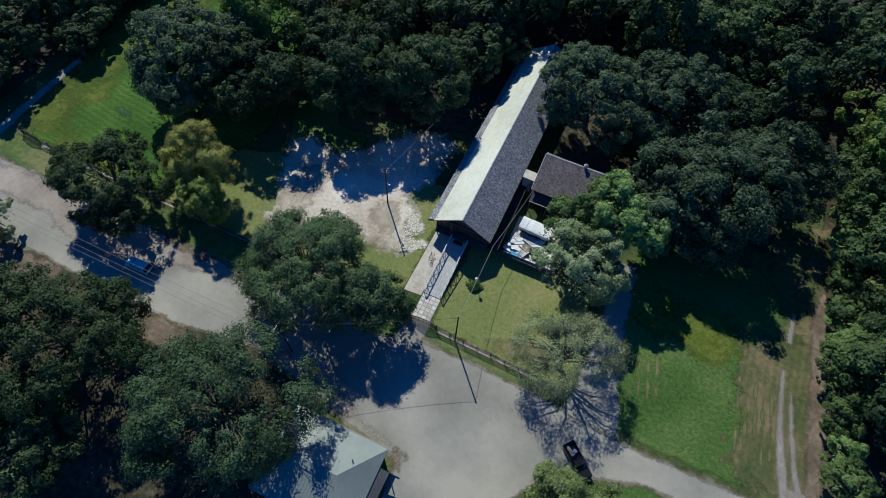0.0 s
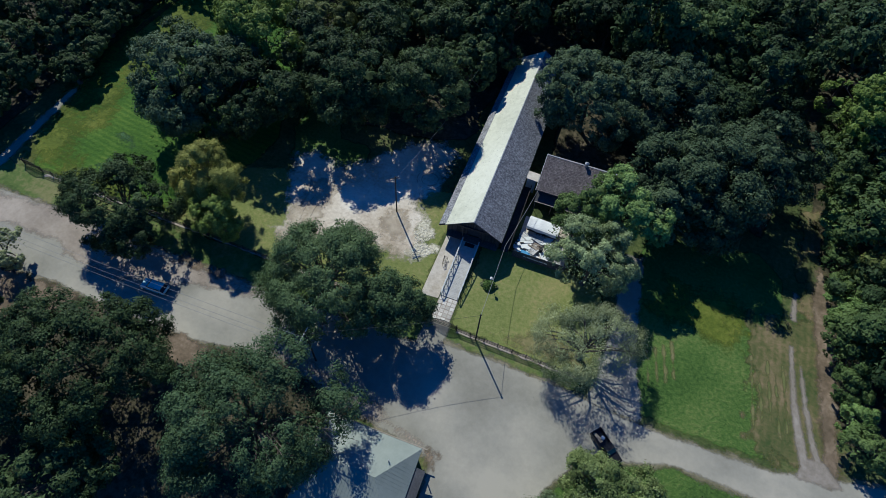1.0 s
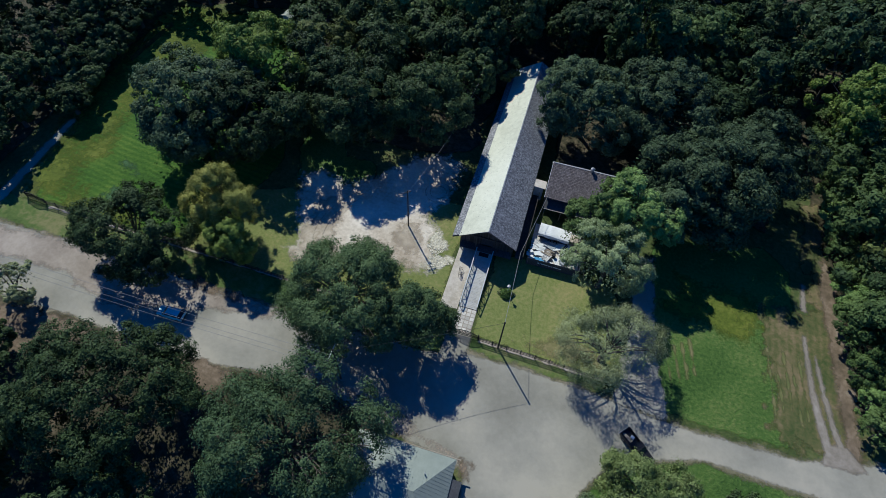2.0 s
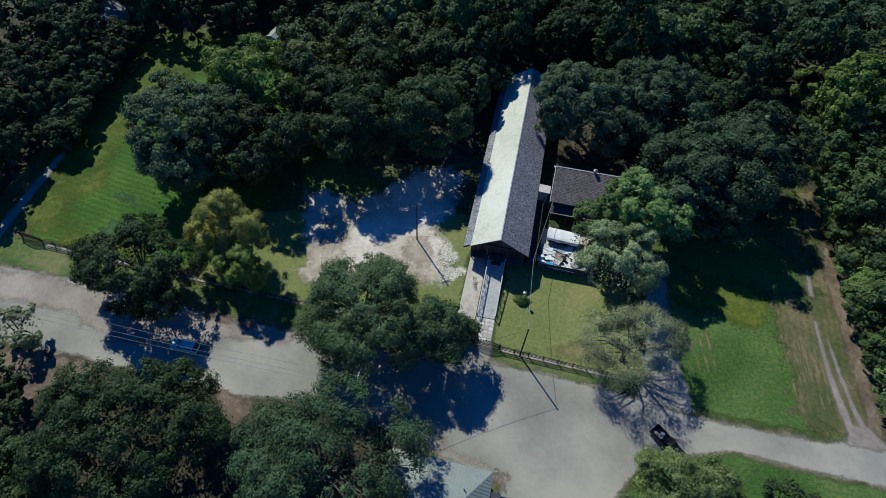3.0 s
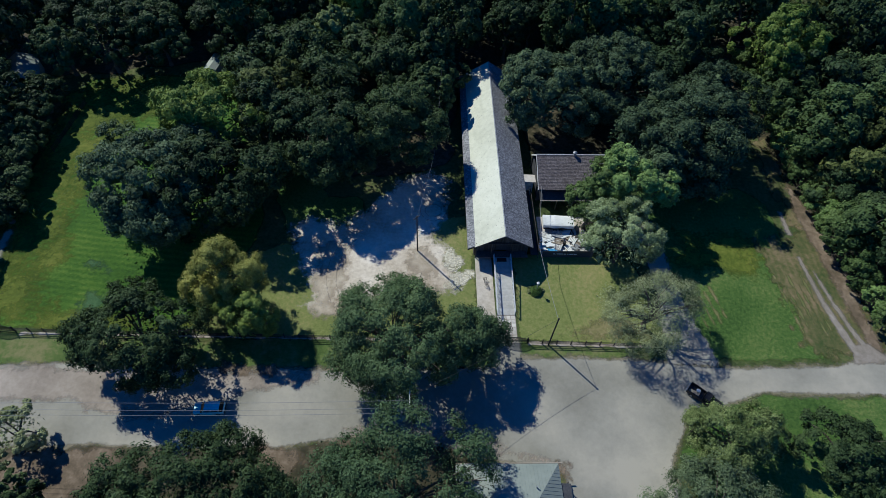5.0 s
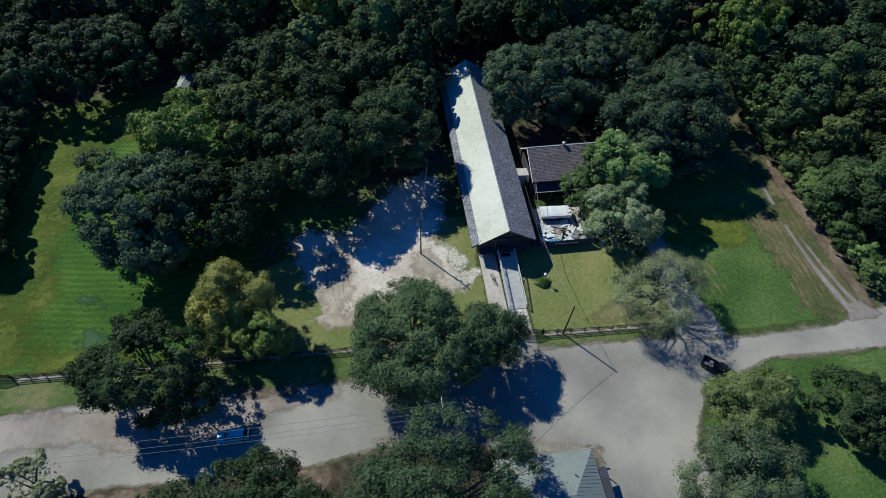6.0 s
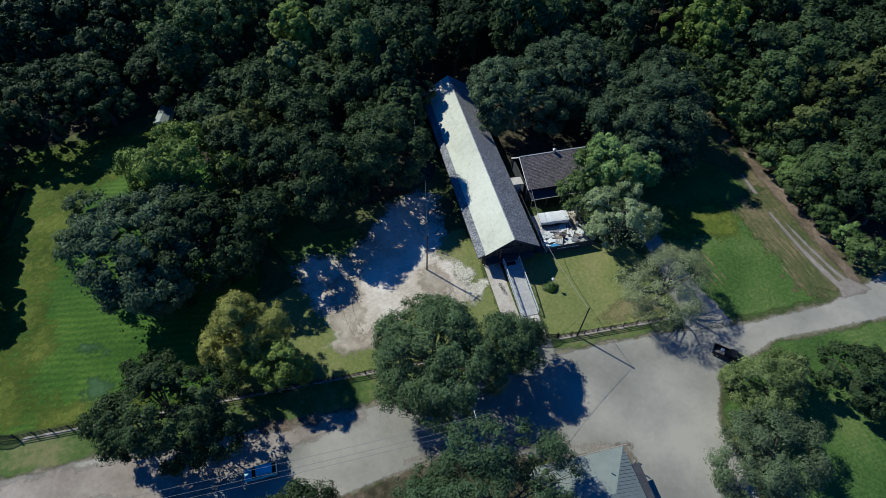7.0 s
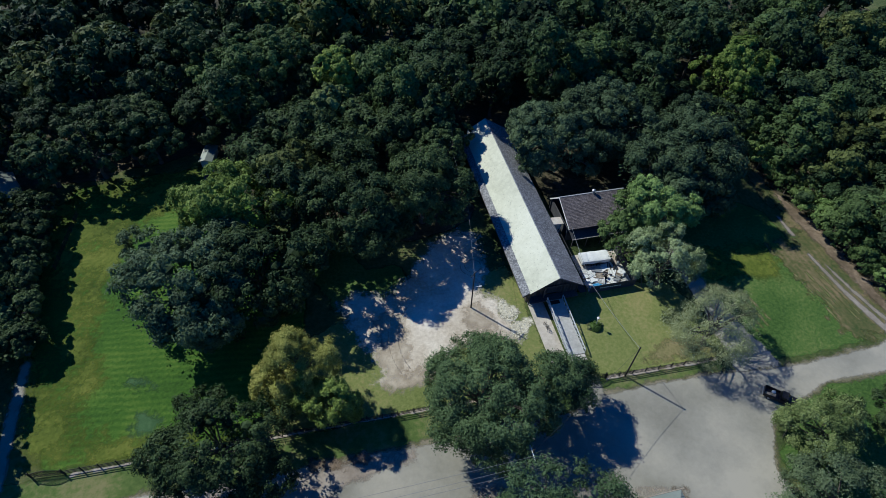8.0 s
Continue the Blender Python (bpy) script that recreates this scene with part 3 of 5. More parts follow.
poly_patch("pale_pasture", [[(35, 6), (46, 6), (50, 0), (46, -3), (38, -2), (33, -1)]], 0.5, 0.022, MAT["margin"],
           "yellower grass where the field meets the oaks", "grass", 1.8, 3.5, 43, speckle=1.0, soft=3.5)
poly_patch("dry_strip", [[(48.8, 4), (62, 6), (64, -15), (63, -19), (55, -19.0), (50.5, -18.6), (49.6, -8)], [(57, 32), (60.5, 32), (62, 3), (57, 3)]], 0.3, 0.026, MAT["dry"],
           "dry yellow-brown grass strips along the track", "grass", 0.9, 2.2, 18, speckle=2.5, soft=1.5)

poly_patch("fence_line", [[(3.2, -16.2), (24, -16.9), (24, -17.6), (3.2, -16.9)], [(-80, -14.3), (-32, -15.3), (-2, -16.0), (-2, -16.5), (-32, -15.8), (-80, -14.8)]], 0.25, 0.03, MAT["rut"],
           "bare pale soil strip under the fence", "soil", 0.15, 1.2, 19, speckle=0.2, soft=0.3)

ROAD = [(-130, -20.5), (-81, -20.2), (-72, -19.9), (-45, -20.9), (-30, -21.2), (-2, -21), (1.6, -19.4), (10, -19.3), (19.4, -19.7), (36.4, -21.1),
        (53.6, -21.1), (66, -18), (100, -12), (100, -20), (72, -25), (59.6, -25.8), (39.8, -25.2), (33, -27.2), (26, -30), (22.5, -36), (22, -80), (7, -80),
        (6.5, -37), (-6, -34.5), (-20, -31), (-37.7, -33.4), (-64, -32.6), (-130, -34)]
poly_patch("road_shoulder", [ROAD], 0.3, 0.027, MAT["shoulder"], "sandy shoulder along the road", "road", 0.5, 2.0, 27, speckle=0.3, grow=0.5, soft=1.0)
poly_patch("road", [ROAD, [(-2.2, -15.5), (2.0, -15.5), (2.0, -20.5), (-2.2, -21.5)]], 0.6, 0.032, MAT["road"],
           "pale worn asphalt and gravel road", "road", 0.22, 3.5, 21, soft=0.6)
poly_patch("dry_rows", [[(x, -15.5 + i % 3), (x + 0.5, -15.5 + i % 3), (x - 0.6, -3 - 2 * (i % 2)), (x - 1.0, -3 - 2 * (i % 2))] for i, x in enumerate((50.4, 51.7, 53.0, 54.3, 55.4))]
           + [[(x, -15 + i), (x + 0.45, -15 + i), (x - 0.9, -8.5 + i), (x - 1.3, -8.5 + i)] for i, x in enumerate((34.4, 35.6, 36.8, 38.0))], 0.2, 0.031, MAT["dry_hay"],
           "faint rows of dry cut grass", "grass", 0.25, 1.5, 26, soft=0.4)
poly_patch("gravel_margin", [[(-112, -20.8), (-80, -20.5), (-45, -21.2), (-30, -21.5), (-31, -23), (-47, -26.5), (-56, -29), (-69, -25.8), (-80, -26.3), (-112, -26)],
                              [(-26, -30.5), (-16, -30), (-2, -33.5), (6, -36), (-6, -34.2), (-20, -31)]], 0.5, 0.037, MAT["tan"], "tan gravel margin beside the worn asphalt", "gravel", 0.8, 3.0, 28, soft=1.5)
poly_patch("soil_strip", [[(60.6, -18), (63.2, -18.5), (63.0, 10), (60.5, 20), (59.2, 12), (59.6, 0)]], 0.4, 0.033, MAT["dirt"],
           "bare brown soil strip between track and wood", "soil", 0.5, 2.0, 29, soft=1.3)
poly_patch("farm_track", [[(57.6, -20.5), (59.6, -20.5), (58.2, -15), (56.9, -8.8), (56.2, 1), (55.5, 1), (55.9, -8.8), (56.8, -15)],
                          [(60.4, -20.5), (61.8, -20.5), (59.9, -15), (58.5, -8.8), (57.6, -2), (57.1, -2), (57.8, -8.8), (58.8, -15)],
                          [(56.5, -20.8), (63.5, -20), (61, -16.8), (58, -17.0)], [(55.6, 6), (56.6, 6), (56.8, 12), (55.9, 12)]], 0.18, 0.036, MAT["track_soil"],
           "two worn pale wheel ruts of a farm track", "track", 0.15, 2.5, 22, soft=0.6)
poly_patch("side_lane", [[(-91.4, -22), (-88.9, -22), (-89.2, -8), (-89.9, 6), (-90.4, 7), (-91.4, 6), (-91.2, -8)]], 0.6, 0.036, MAT["road"],
           "narrow shaded lane", "road", 0.3, 2.0, 23)
poly_patch("path_by_trees", [[(26.5, 9), (30, 9), (31.5, -6), (34, -20.5), (26, -20.5), (27, -6)]], 0.5, 0.03, MAT["road"],
           "pale gravel drive under the trees", "path", 0.6, 2.0, 24)
poly_patch("roadside_dirt", [[(-43, -33), (-35, -33.2), (-31, -35), (-34, -38), (-42, -37)], [(-74, -33.5), (-58, -33), (-57, -37), (-66, -41), (-74, -40)], [(-46, -20.2), (-38, -20.4), (-38, -22), (-46, -21.6)],
                             [(5.4, -36), (7.0, -36.4), (7.2, -38.2), (5.8, -37.8)]], 0.5, 0.04, MAT["dirt"],
           "reddish-brown bare dirt at the road edge", "dirt", 0.8, 1.8, 25, soft=1.2)

YARD = [(-38.5, 7), (-37, 0), (-34.5, -3), (-33.5, -7.5), (-35.5, -9.5), (-31, -10.8), (-26, -11), (-22, -7), (-19.5, -4.6), (-15.6, -6.1), (-11.5, -7.2), (-9.0, -6.8), (-9.2, -2.5), (-9.6, 1), (-10.2, 3), (-13, 5.5), (-10, 10), (-9, 19), (-12, 21.5), (-18, 20), (-24, 14), (-27, 9.5), (-31, 8), (-36, 10.5)]
poly_patch("gravel_yard", [YARD], 0.3, 0.03, MAT["sand"], "pale sandy gravel yard with wheel marks", "yard", 0.8, 2.5, 31, speckle=0.7, gain=0.9, soft=2.4)
SHELL = [[(-10.4, 1.2), (-9.3, 3.0), (-7.8, 1.3), (-7.0, 0.1), (-7.2, -1.3), (-8.0, -2.5), (-9.7, -2.7), (-10.6, -0.9)], [(-9.4, -2.5), (-7.7, -2.0), (-5.8, -2.3), (-5.6, -3.7), (-6.6, -4.9), (-8.2, -6.4), (-9.1, -6.3), (-9.8, -4.5)]]
poly_patch("shell_gravel", SHELL, 0.18, 0.04, MAT["shell"], "white shell gravel spread in patches", "gravel", 0.5, 1.4, 32, speckle=0.7, gain=0.7, soft=1.0)


def shell_lumps(polys, count, seed):
    """Loose lumps of pale shell and broken stone, thickest in the middle of the patches."""
    rs = np.random.RandomState(seed)
    x, y = rs.uniform(-13.5, -4.8, count * 6), rs.uniform(-7, 4, count * 6)
    f = np.max([inside_by(p, x, y) for p in polys], axis=0) + 1.1 * rough_noise(x + 40, y + 60, 1.5, seed, 3)
    keep = np.nonzero(f > 0.3)[0][:count]
    verts = []
    for i in keep:
        r = 0.025 + 0.1 * rs.rand() ** 2.5
        verts.append(CORE * r * np.array([1.2, 1, 0.55]) * rs.uniform(0.75, 1.25, 3) + np.array([x[i], y[i], 0.05]))
    ob = new("shell_lumps", quads_mesh("shell_lumps", np.vstack(verts), MAT["lump"], 3))
    return tagged(ob, "loose white shell and broken stone lumps", "gravel", kind="stuff")


shell_lumps(SHELL, 1700, 51)


def wheel_marks(x, y):
    """Curved wheel tracks worn across the yard."""
    f = np.full(x.shape, -1.0)
    for cx, cy, r, a0, a1 in ((-18.0, -3.0, 11.6, 2.3, 3.6), (-18.0, -3.0, 13.3, 2.4, 3.6), (-12.3, 11.8, 1.6, -4, 4), (-12.3, 11.8, 2.5, -4, 4)):
        ang = np.arctan2(y - cy, x - cx) % (2 * math.pi) if a1 < 4 else 0 * x
        band = 0.17 - np.abs(np.hypot(x - cx, y - cy) - r)
        f = np.maximum(f, np.where((ang > a0) & (ang < a1), band, -1))
    return f + 0.12 * rough_noise(x + 77, y + 31, 0.8, 9, 3)


poly_patch("turned_gravel", [[(-34, -3), (-31.5, 4), (-28, 3), (-28.6, -4), (-29.5, -9), (-33, -9)], [(-16.6, 2.8), (-13.4, 2.8), (-12.2, 0.8), (-11.8, -3.6), (-13.4, -3.8), (-16, -2.2)], [(-33, -9.5), (-25, -8.4), (-25, -11), (-32, -11.5)]], 0.3, 0.034, MAT["turned"],
           "browner gravel turned up by wheels", "gravel", 0.9, 2.2, 44, speckle=1.3, soft=2.4)
patch("wheel_marks", wheel_marks, (-34, -10, -8, 16), 0.16, 0.037, MAT["mark"], "curved brown wheel marks in the gravel", "track", soft=0.14)



# ---- walkway and ramp ----
pad = tagged(new("concrete_pad", mesh_from("concrete_pad", *(lambda b: b)(([(-4.75, 1.2, 0.06), (-4.8, -12.2, 0.06), (-1.75, -12.0, 0.06), (-1.75, 1.2, 0.06),
             (-4.75, 1.2, -0.05), (-4.8, -12.2, -0.05), (-1.75, -12.0, -0.05), (-1.75, 1.2, -0.05)],
             [(3, 2, 1, 0), (4, 5, 6, 7), (0, 1, 5, 4), (1, 2, 6, 5), (2, 3, 7, 6), (3, 0, 4, 7)])), MAT["concrete"])), "pale concrete pad beside the ramp", "pavement", kind="structure")


def walkway():
    """Paving slabs laid in rows from the ramp's foot to the gate."""
    w = thing("walkway", pose(0, 0, 0), "light square paving slabs with grassy joints leading to the gate", "pavement", kind="structure")
    bm = boxes(((0.0, -13.6, 0.02), (3.2, 4.6, 0.06)))
    part("joint_bed", bm, MAT["rut"], w)
    for r in range(6):
        for c in range(4):
            jx, jy, tz = random.uniform(-0.02, 0.02), random.uniform(-0.02, 0.02), random.uniform(-1, 1)
            part("slab", boxes(((-1.17 + c * 0.78 + jx, -11.75 - r * 0.74 + jy, 0.055), (0.66, 0.62, 0.05), (0, 0, tz), 0.012)), MAT["slab"], w)


walkway()


def ramp():
    """A planked ramp up to the barn door, with lattice side rails."""
    r = thing("entrance_ramp", pose(0, 0, 0), "pale planked ramp with lattice-braced white handrails up to the barn door", "ramp")
    y0, y1, z0, z1 = -11.3, -0.15, 0.12, 1.24
    n = 38
    for i in range(n):
        f = (i + 0.5) / n
        part("plank", boxes(((0.02, y0 + f * (y1 - y0), z0 + f * (z1 - z0)), (2.9, (y1 - y0) / n - 0.01, 0.06), (math.degrees(math.atan2(z1 - z0, y1 - y0)), 0, random.uniform(-0.1, 0.1)))), MAT["ramp_deck"], r)
    for x in (-1.35, 0.0, 1.35):
        part("joist", beam(bmesh.new(), (x, y0, z0 - 0.12), (x, y1, z1 - 0.12), 0.1, 0.18), MAT["boards"], r)
    for x in (-1.5, 1.5):
        part("top_rail", beam(bmesh.new(), (x, y0, z0 + 1.15), (x, y1, z1 + 1.15), 0.16, 0.09), MAT["rail"], r)
        part("bottom_rail", beam(bmesh.new(), (x, y0, z0 + 0.12), (x, y1, z1 + 0.12), 0.07, 0.09), MAT["rail"], r)
        m = 9
        for i in range(m + 1):
            f = i / m
            y, z = y0 + f * (y1 - y0), z0 + f * (z1 - z0)
            part("post", boxes(((x, y, z + 0.55), (0.1, 0.1, 1.2))), MAT["rail"], r)
            if i < m:
                yy, zz = y0 + (f + 1 / m) * (y1 - y0), z0 + (f + 1 / m) * (z1 - z0)
                a, b = ((x, y, z + 0.15), (x, yy, zz + 1.1)) if i % 2 else ((x, y, z + 1.1), (x, yy, zz + 0.15))
                part("brace", beam(bmesh.new(), a, b, 0.06, 0.08), MAT["rail"], r)
    return r


ramp()
mat_slope = math.degrees(math.atan2(1.12, 11.15))
tagged(part("doormat", boxes(((-0.05, -0.65, 1.24), (1.75, 0.8, 0.03), (mat_slope, 0, 0), 0.01)), MAT["rubber"]), "dark rubber doormat at the top of the ramp", "doormat")


# ---- barn ----
RIDGE, SLOPE = 7.4, 0.66


def roof_z(x):
    return RIDGE - SLOPE * abs(x)


def shingles(parent, origin, across, down, width, length, mat, size=0.26, lap=0.3, label="", seed=1, lift=0.02):
    """Courses of shingles over a slope: one joined mesh, every shingle a thin wedge of its own."""
    rs = np.random.RandomState(seed)
    o, u, v = np.array(origin, float), np.array(across, float), np.array(down, float)
    nrm = np.cross(v, u)
    nrm = nrm / np.linalg.norm(nrm)
    if nrm[2] < 0:
        nrm = -nrm
    verts, faces = [], []
    rows = int(length / lap)
    for r in range(rows):
        x = -rs.rand() * size
        while x < width:
            w = size * rs.uniform(0.6, 1.3)
            a, b = max(x + 0.012, 0), min(x + w, width)
            if b - a > 0.05:
                t0, t1 = r * lap, min((r + 1) * lap + 0.03 + rs.uniform(-0.03, 0.05), length + 0.06)
                h0, h1 = lift, lift + rs.uniform(0.025, 0.06)
                c = [o + u * a + v * t0 + nrm * h0, o + u * b + v * t0 + nrm * h0, o + u * b + v * t1 + nrm * h1, o + u * a + v * t1 + nrm * h1,
                     o + u * b + v * t1 + nrm * (h1 - 0.05), o + u * a + v * t1 + nrm * (h1 - 0.05)]
                k = len(verts)
                verts += c
                faces += [(k, k + 1, k + 2, k + 3), (k + 3, k + 2, k + 4, k + 5)]
            x += w
    ob = new("shingles", mesh_from("shingles", verts, faces, mat))
    ob.parent = parent
    return tagged(ob, label or "weathered grey shingles in courses", kind="stuff")


def barn():
    b = thing("barn", pose(0, 0, 0), "long dark timber barn with grey shingle roof, one slope coated white", "barn")
    back = 48.6
    lx, rx = -6.25, 5.35
    part("roof_slope", slab_bm([(0, 0.0, RIDGE), (lx, 0.3, roof_z(lx)), (lx, back, roof_z(lx)), (0, back, RIDGE)], 0.16), MAT["shingle"], b, "grey weathered shingles")
    part("roof_slope", slab_bm([(0, 0.0, RIDGE), (0, back, RIDGE), (rx, back, roof_z(rx)), (rx, 0.3, roof_z(rx))], 0.16), MAT["shingle"], b, "grey weathered shingles")
    fall = Vector((1, 0, -SLOPE)).normalized()
    shingles(b, (0.05, 0.05, RIDGE), (0, 1, 0), tuple(fall), back - 0.1, 6.35, MAT["shingle"], seed=3)
    shingles(b, (-4.9, 0.3, roof_z(-4.9)), (0, 1, 0), (-fall.x, 0, fall.z), back - 0.4, 1.6, MAT["shingle"], seed=4)
    # white coating sheets on the sunny slope
    n = 9
    for i in range(n):
        ya, yb = 0.05 + i * (back - 0.1) / n, 0.05 + (i + 1) * (back - 0.1) / n - 0.005
        xl = -5.05 + 0.04 * math.sin(i * 2.1)
        part("roof_coating", slab_bm([(0.02, ya, RIDGE + 0.03), (xl, ya, roof_z(xl) + 0.03), (xl, yb, roof_z(xl) + 0.03), (0.02, yb, RIDGE + 0.03)], 0.05), MAT["membrane"], b, "white coated roof sheet")
    part("ridge_cap", beam(bmesh.new(), (0.08, 0.0, RIDGE + 0.02), (0.08, back, RIDGE + 0.02), 0.2, 0.06), MAT["shingle"], b)
    for x, m in ((lx, "boards"), (rx, "boards")):
        part("fascia", beam(bmesh.new(), (x, 0.3, roof_z(x) - 0.16), (x, back, roof_z(x) - 0.16), 0.05, 0.2), MAT[m], b)
        part("barge_board", beam(bmesh.new(), (x, 0.28, roof_z(x) - 0.2), (0, -0.03, RIDGE - 0.2), 0.05, 0.22), MAT["boards"], b)
    wl, wr = -4.9, 4.7
    # front gable wall, board by board, leaving the doorway
    nb = 40
    for i in range(nb):
        xa, xb = wl + i * (wr - wl) / nb, wl + (i + 1) * (wr - wl) / nb
        xm = (xa + xb) / 2
        z0 = 3.55 if abs(xm) < 1.1 else 0.0
        zt = roof_z(xm) - 0.2
        part("wall_board", boxes(((xm, 1.3 + random.uniform(-0.008, 0.008), (z0 + zt) / 2), (xb - xa - 0.015, 0.05, zt - z0))), MAT["boards"], b)
    part("wall_frame", boxes(((wl + 2.0, 1.42, 1.9), (3.8, 0.12, 3.8)), ((wr - 1.9, 1.42, 1.9), (3.6, 0.12, 3.8)), ((0, 1.42, 4.4), (2.4, 0.12, 1.6))), MAT["dark_wall"], b)
    part("tie_beam", boxes(((0, 1.1, 3.75), (9.6, 0.16, 0.22))), MAT["boards"], b)
    part("door", boxes(((0, 1.5, 2.45), (2.1, 0.08, 2.2), (0, 0, 0), 0.01)), MAT["dark_wall"], b, "dark double door in shade")
    part("porch_floor", boxes(((0, 0.58, 1.24), (9.4, 1.4, 0.12))), MAT["boards"], b)
    for x in (-4.7, -1.9, 1.9, 4.5):
        part("porch_post", boxes(((x, 0.7, 2.2), (0.18, 0.18, 4.3 if abs(x) > 3 else 4.4))), MAT["boards"], b)
    # long side walls and back
    for x in (wl, wr):
        part("side_wall", boxes(((x, 24.85, 2.0), (0.16, 46.9, 4.1))), MAT["boards"], b)
    part("back_wall", boxes(((-0.1, 48.3, 2.0), (9.6, 0.16, 4.1))), MAT["boards"], b)
    part("back_gable", slab_bm([(wl, 48.22, 4.05), (wl, 48.38, 4.05), (0, 48.38, 7.1), (0, 48.22, 7.1)], 0.1), MAT["boards"], b)
    return b


barn()


def side_rail():
    """A raised side walk with a timber rail along the barn's shaded flank."""
    r = thing("side_walk", pose(0, 0, 0), "narrow timber side walk with handrail along the barn", "walkway")
    part("deck", boxes(((6.0, 9.0, 1.15), (1.3, 17.0, 0.1))), MAT["boards"], r)
    part("handrail", boxes(((6.75, 9.0, 2.2), (0.1, 17.0, 0.08))), MAT["boards"], r)
    part("mid_rail", boxes(((6.75, 9.0, 1.7), (0.06, 17.0, 0.08))), MAT["boards"], r)
    for i in range(9):
        part("post", boxes(((6.75, 0.6 + i * 2.1, 1.1), (0.1, 0.1, 2.2))), MAT["boards"], r)


side_rail()


# ---- annexe and connector ----
def annexe():
    a = thing("annexe", pose(0, 0, 0), "low outbuilding with brown-grey shingle gable roof and dark porch", "building")
    x0, x1, yr, zr = 7.8, 22.0, 20.4, 6.75
    yb, zb = 24.0, 3.2
    part("roof_slope", slab_bm([(x0, yr, zr), (x0, 13.6, 4.2), (x1, 13.6, 4.2), (x1, yr, zr)], 0.15), MAT["shingle_brown"], a)
    part("roof_slope", slab_bm([(x0, yr, zr), (x1, yr, zr), (x1, yb, zb), (x0, yb, zb)], 0.15), MAT["shingle_brown"], a)
    down = Vector((0, 13.6 - yr, 4.2 - zr)).normalized()
    shingles(a, (x0, yr - 0.02, zr), (1, 0, 0), tuple(down), x1 - x0, 7.25, MAT["shingle_brown"], seed=5)
    part("ridge_cap", beam(bmesh.new(), (x0, yr, zr + 0.05), (x1, yr, zr + 0.05), 0.26, 0.07), MAT["shingle"], a, "paler ridge cap")
    part("wall", boxes(((14.7, 14.6, 2.1), (13.6, 0.15, 4.2)), ((8.2, 19.0, 1.6), (0.15, 9.0, 3.2)), ((14.7, 23.6, 1.6), (13.6, 0.15, 3.2)), ((21.5, 19.0, 1.6), (0.15, 9.0, 3.2))), MAT["dark_wall"], a)
    part("gable_board", slab_bm([(8.02, 13.7, 4.1), (8.02, yr, 6.6), (8.02, yb, zb - 0.1), (8.15, yb, zb - 0.1), (8.15, yr, 6.6), (8.15, 13.7, 4.1)], 0.05), MAT["white"], a)
    part("barge_board", beam(bmesh.new(), (7.78, 13.6, 4.12), (7.78, yr, 6.68), 0.06, 0.25), MAT["white"], a, "white painted barge board")
    part("barge_board", beam(bmesh.new(), (7.78, yb, zb - 0.08), (7.78, yr, 6.68), 0.06, 0.25), MAT["white"], a, "white painted barge board")
    part("porch_roof", slab_bm([(8.2, 14.5, 3.3), (8.2, 12.2, 2.7), (21, 12.2, 2.7), (21, 14.5, 3.3)], 0.1), MAT["dark_wall"], a)
    part("porch_beam", boxes(((14.6, 12.2, 2.62), (12.8, 0.12, 0.14))), MAT["concrete"], a, "pale porch beam")
    for i in range(5):
        part("porch_post", boxes(((8.4 + i * 3.1, 12.25, 1.25), (0.12, 0.12, 2.5))), MAT["boards"], a)
    part("roof_vent", rod(bmesh.new(), (15.2, 20.3, 6.4), (15.2, 20.3, 7.5), 0.28, 0.28, 12), MAT["grey_metal"], a, "round galvanised roof vent")
    part("vent_cap", rod(bmesh.new(), (15.2, 20.3, 7.5), (15.2, 20.3, 7.75), 0.42, 0.1, 12), MAT["grey_metal"], a)
    return a


annexe()
link = thing("link_roof", pose(0, 0, 0), "small flat pale roof linking barn and annexe", "roof")
part("roof_sheet", boxes(((6.5, 16.9, 3.75), (2.3, 2.0, 0.12), (0, 4, 0), 0.02)), MAT["concrete"], link)
part("wall", boxes(((6.4, 16.2, 1.85), (1.7, 0.12, 3.7)), ((6.4, 17.6, 1.85), (1.7, 0.12, 3.7))), MAT["wall"], link)


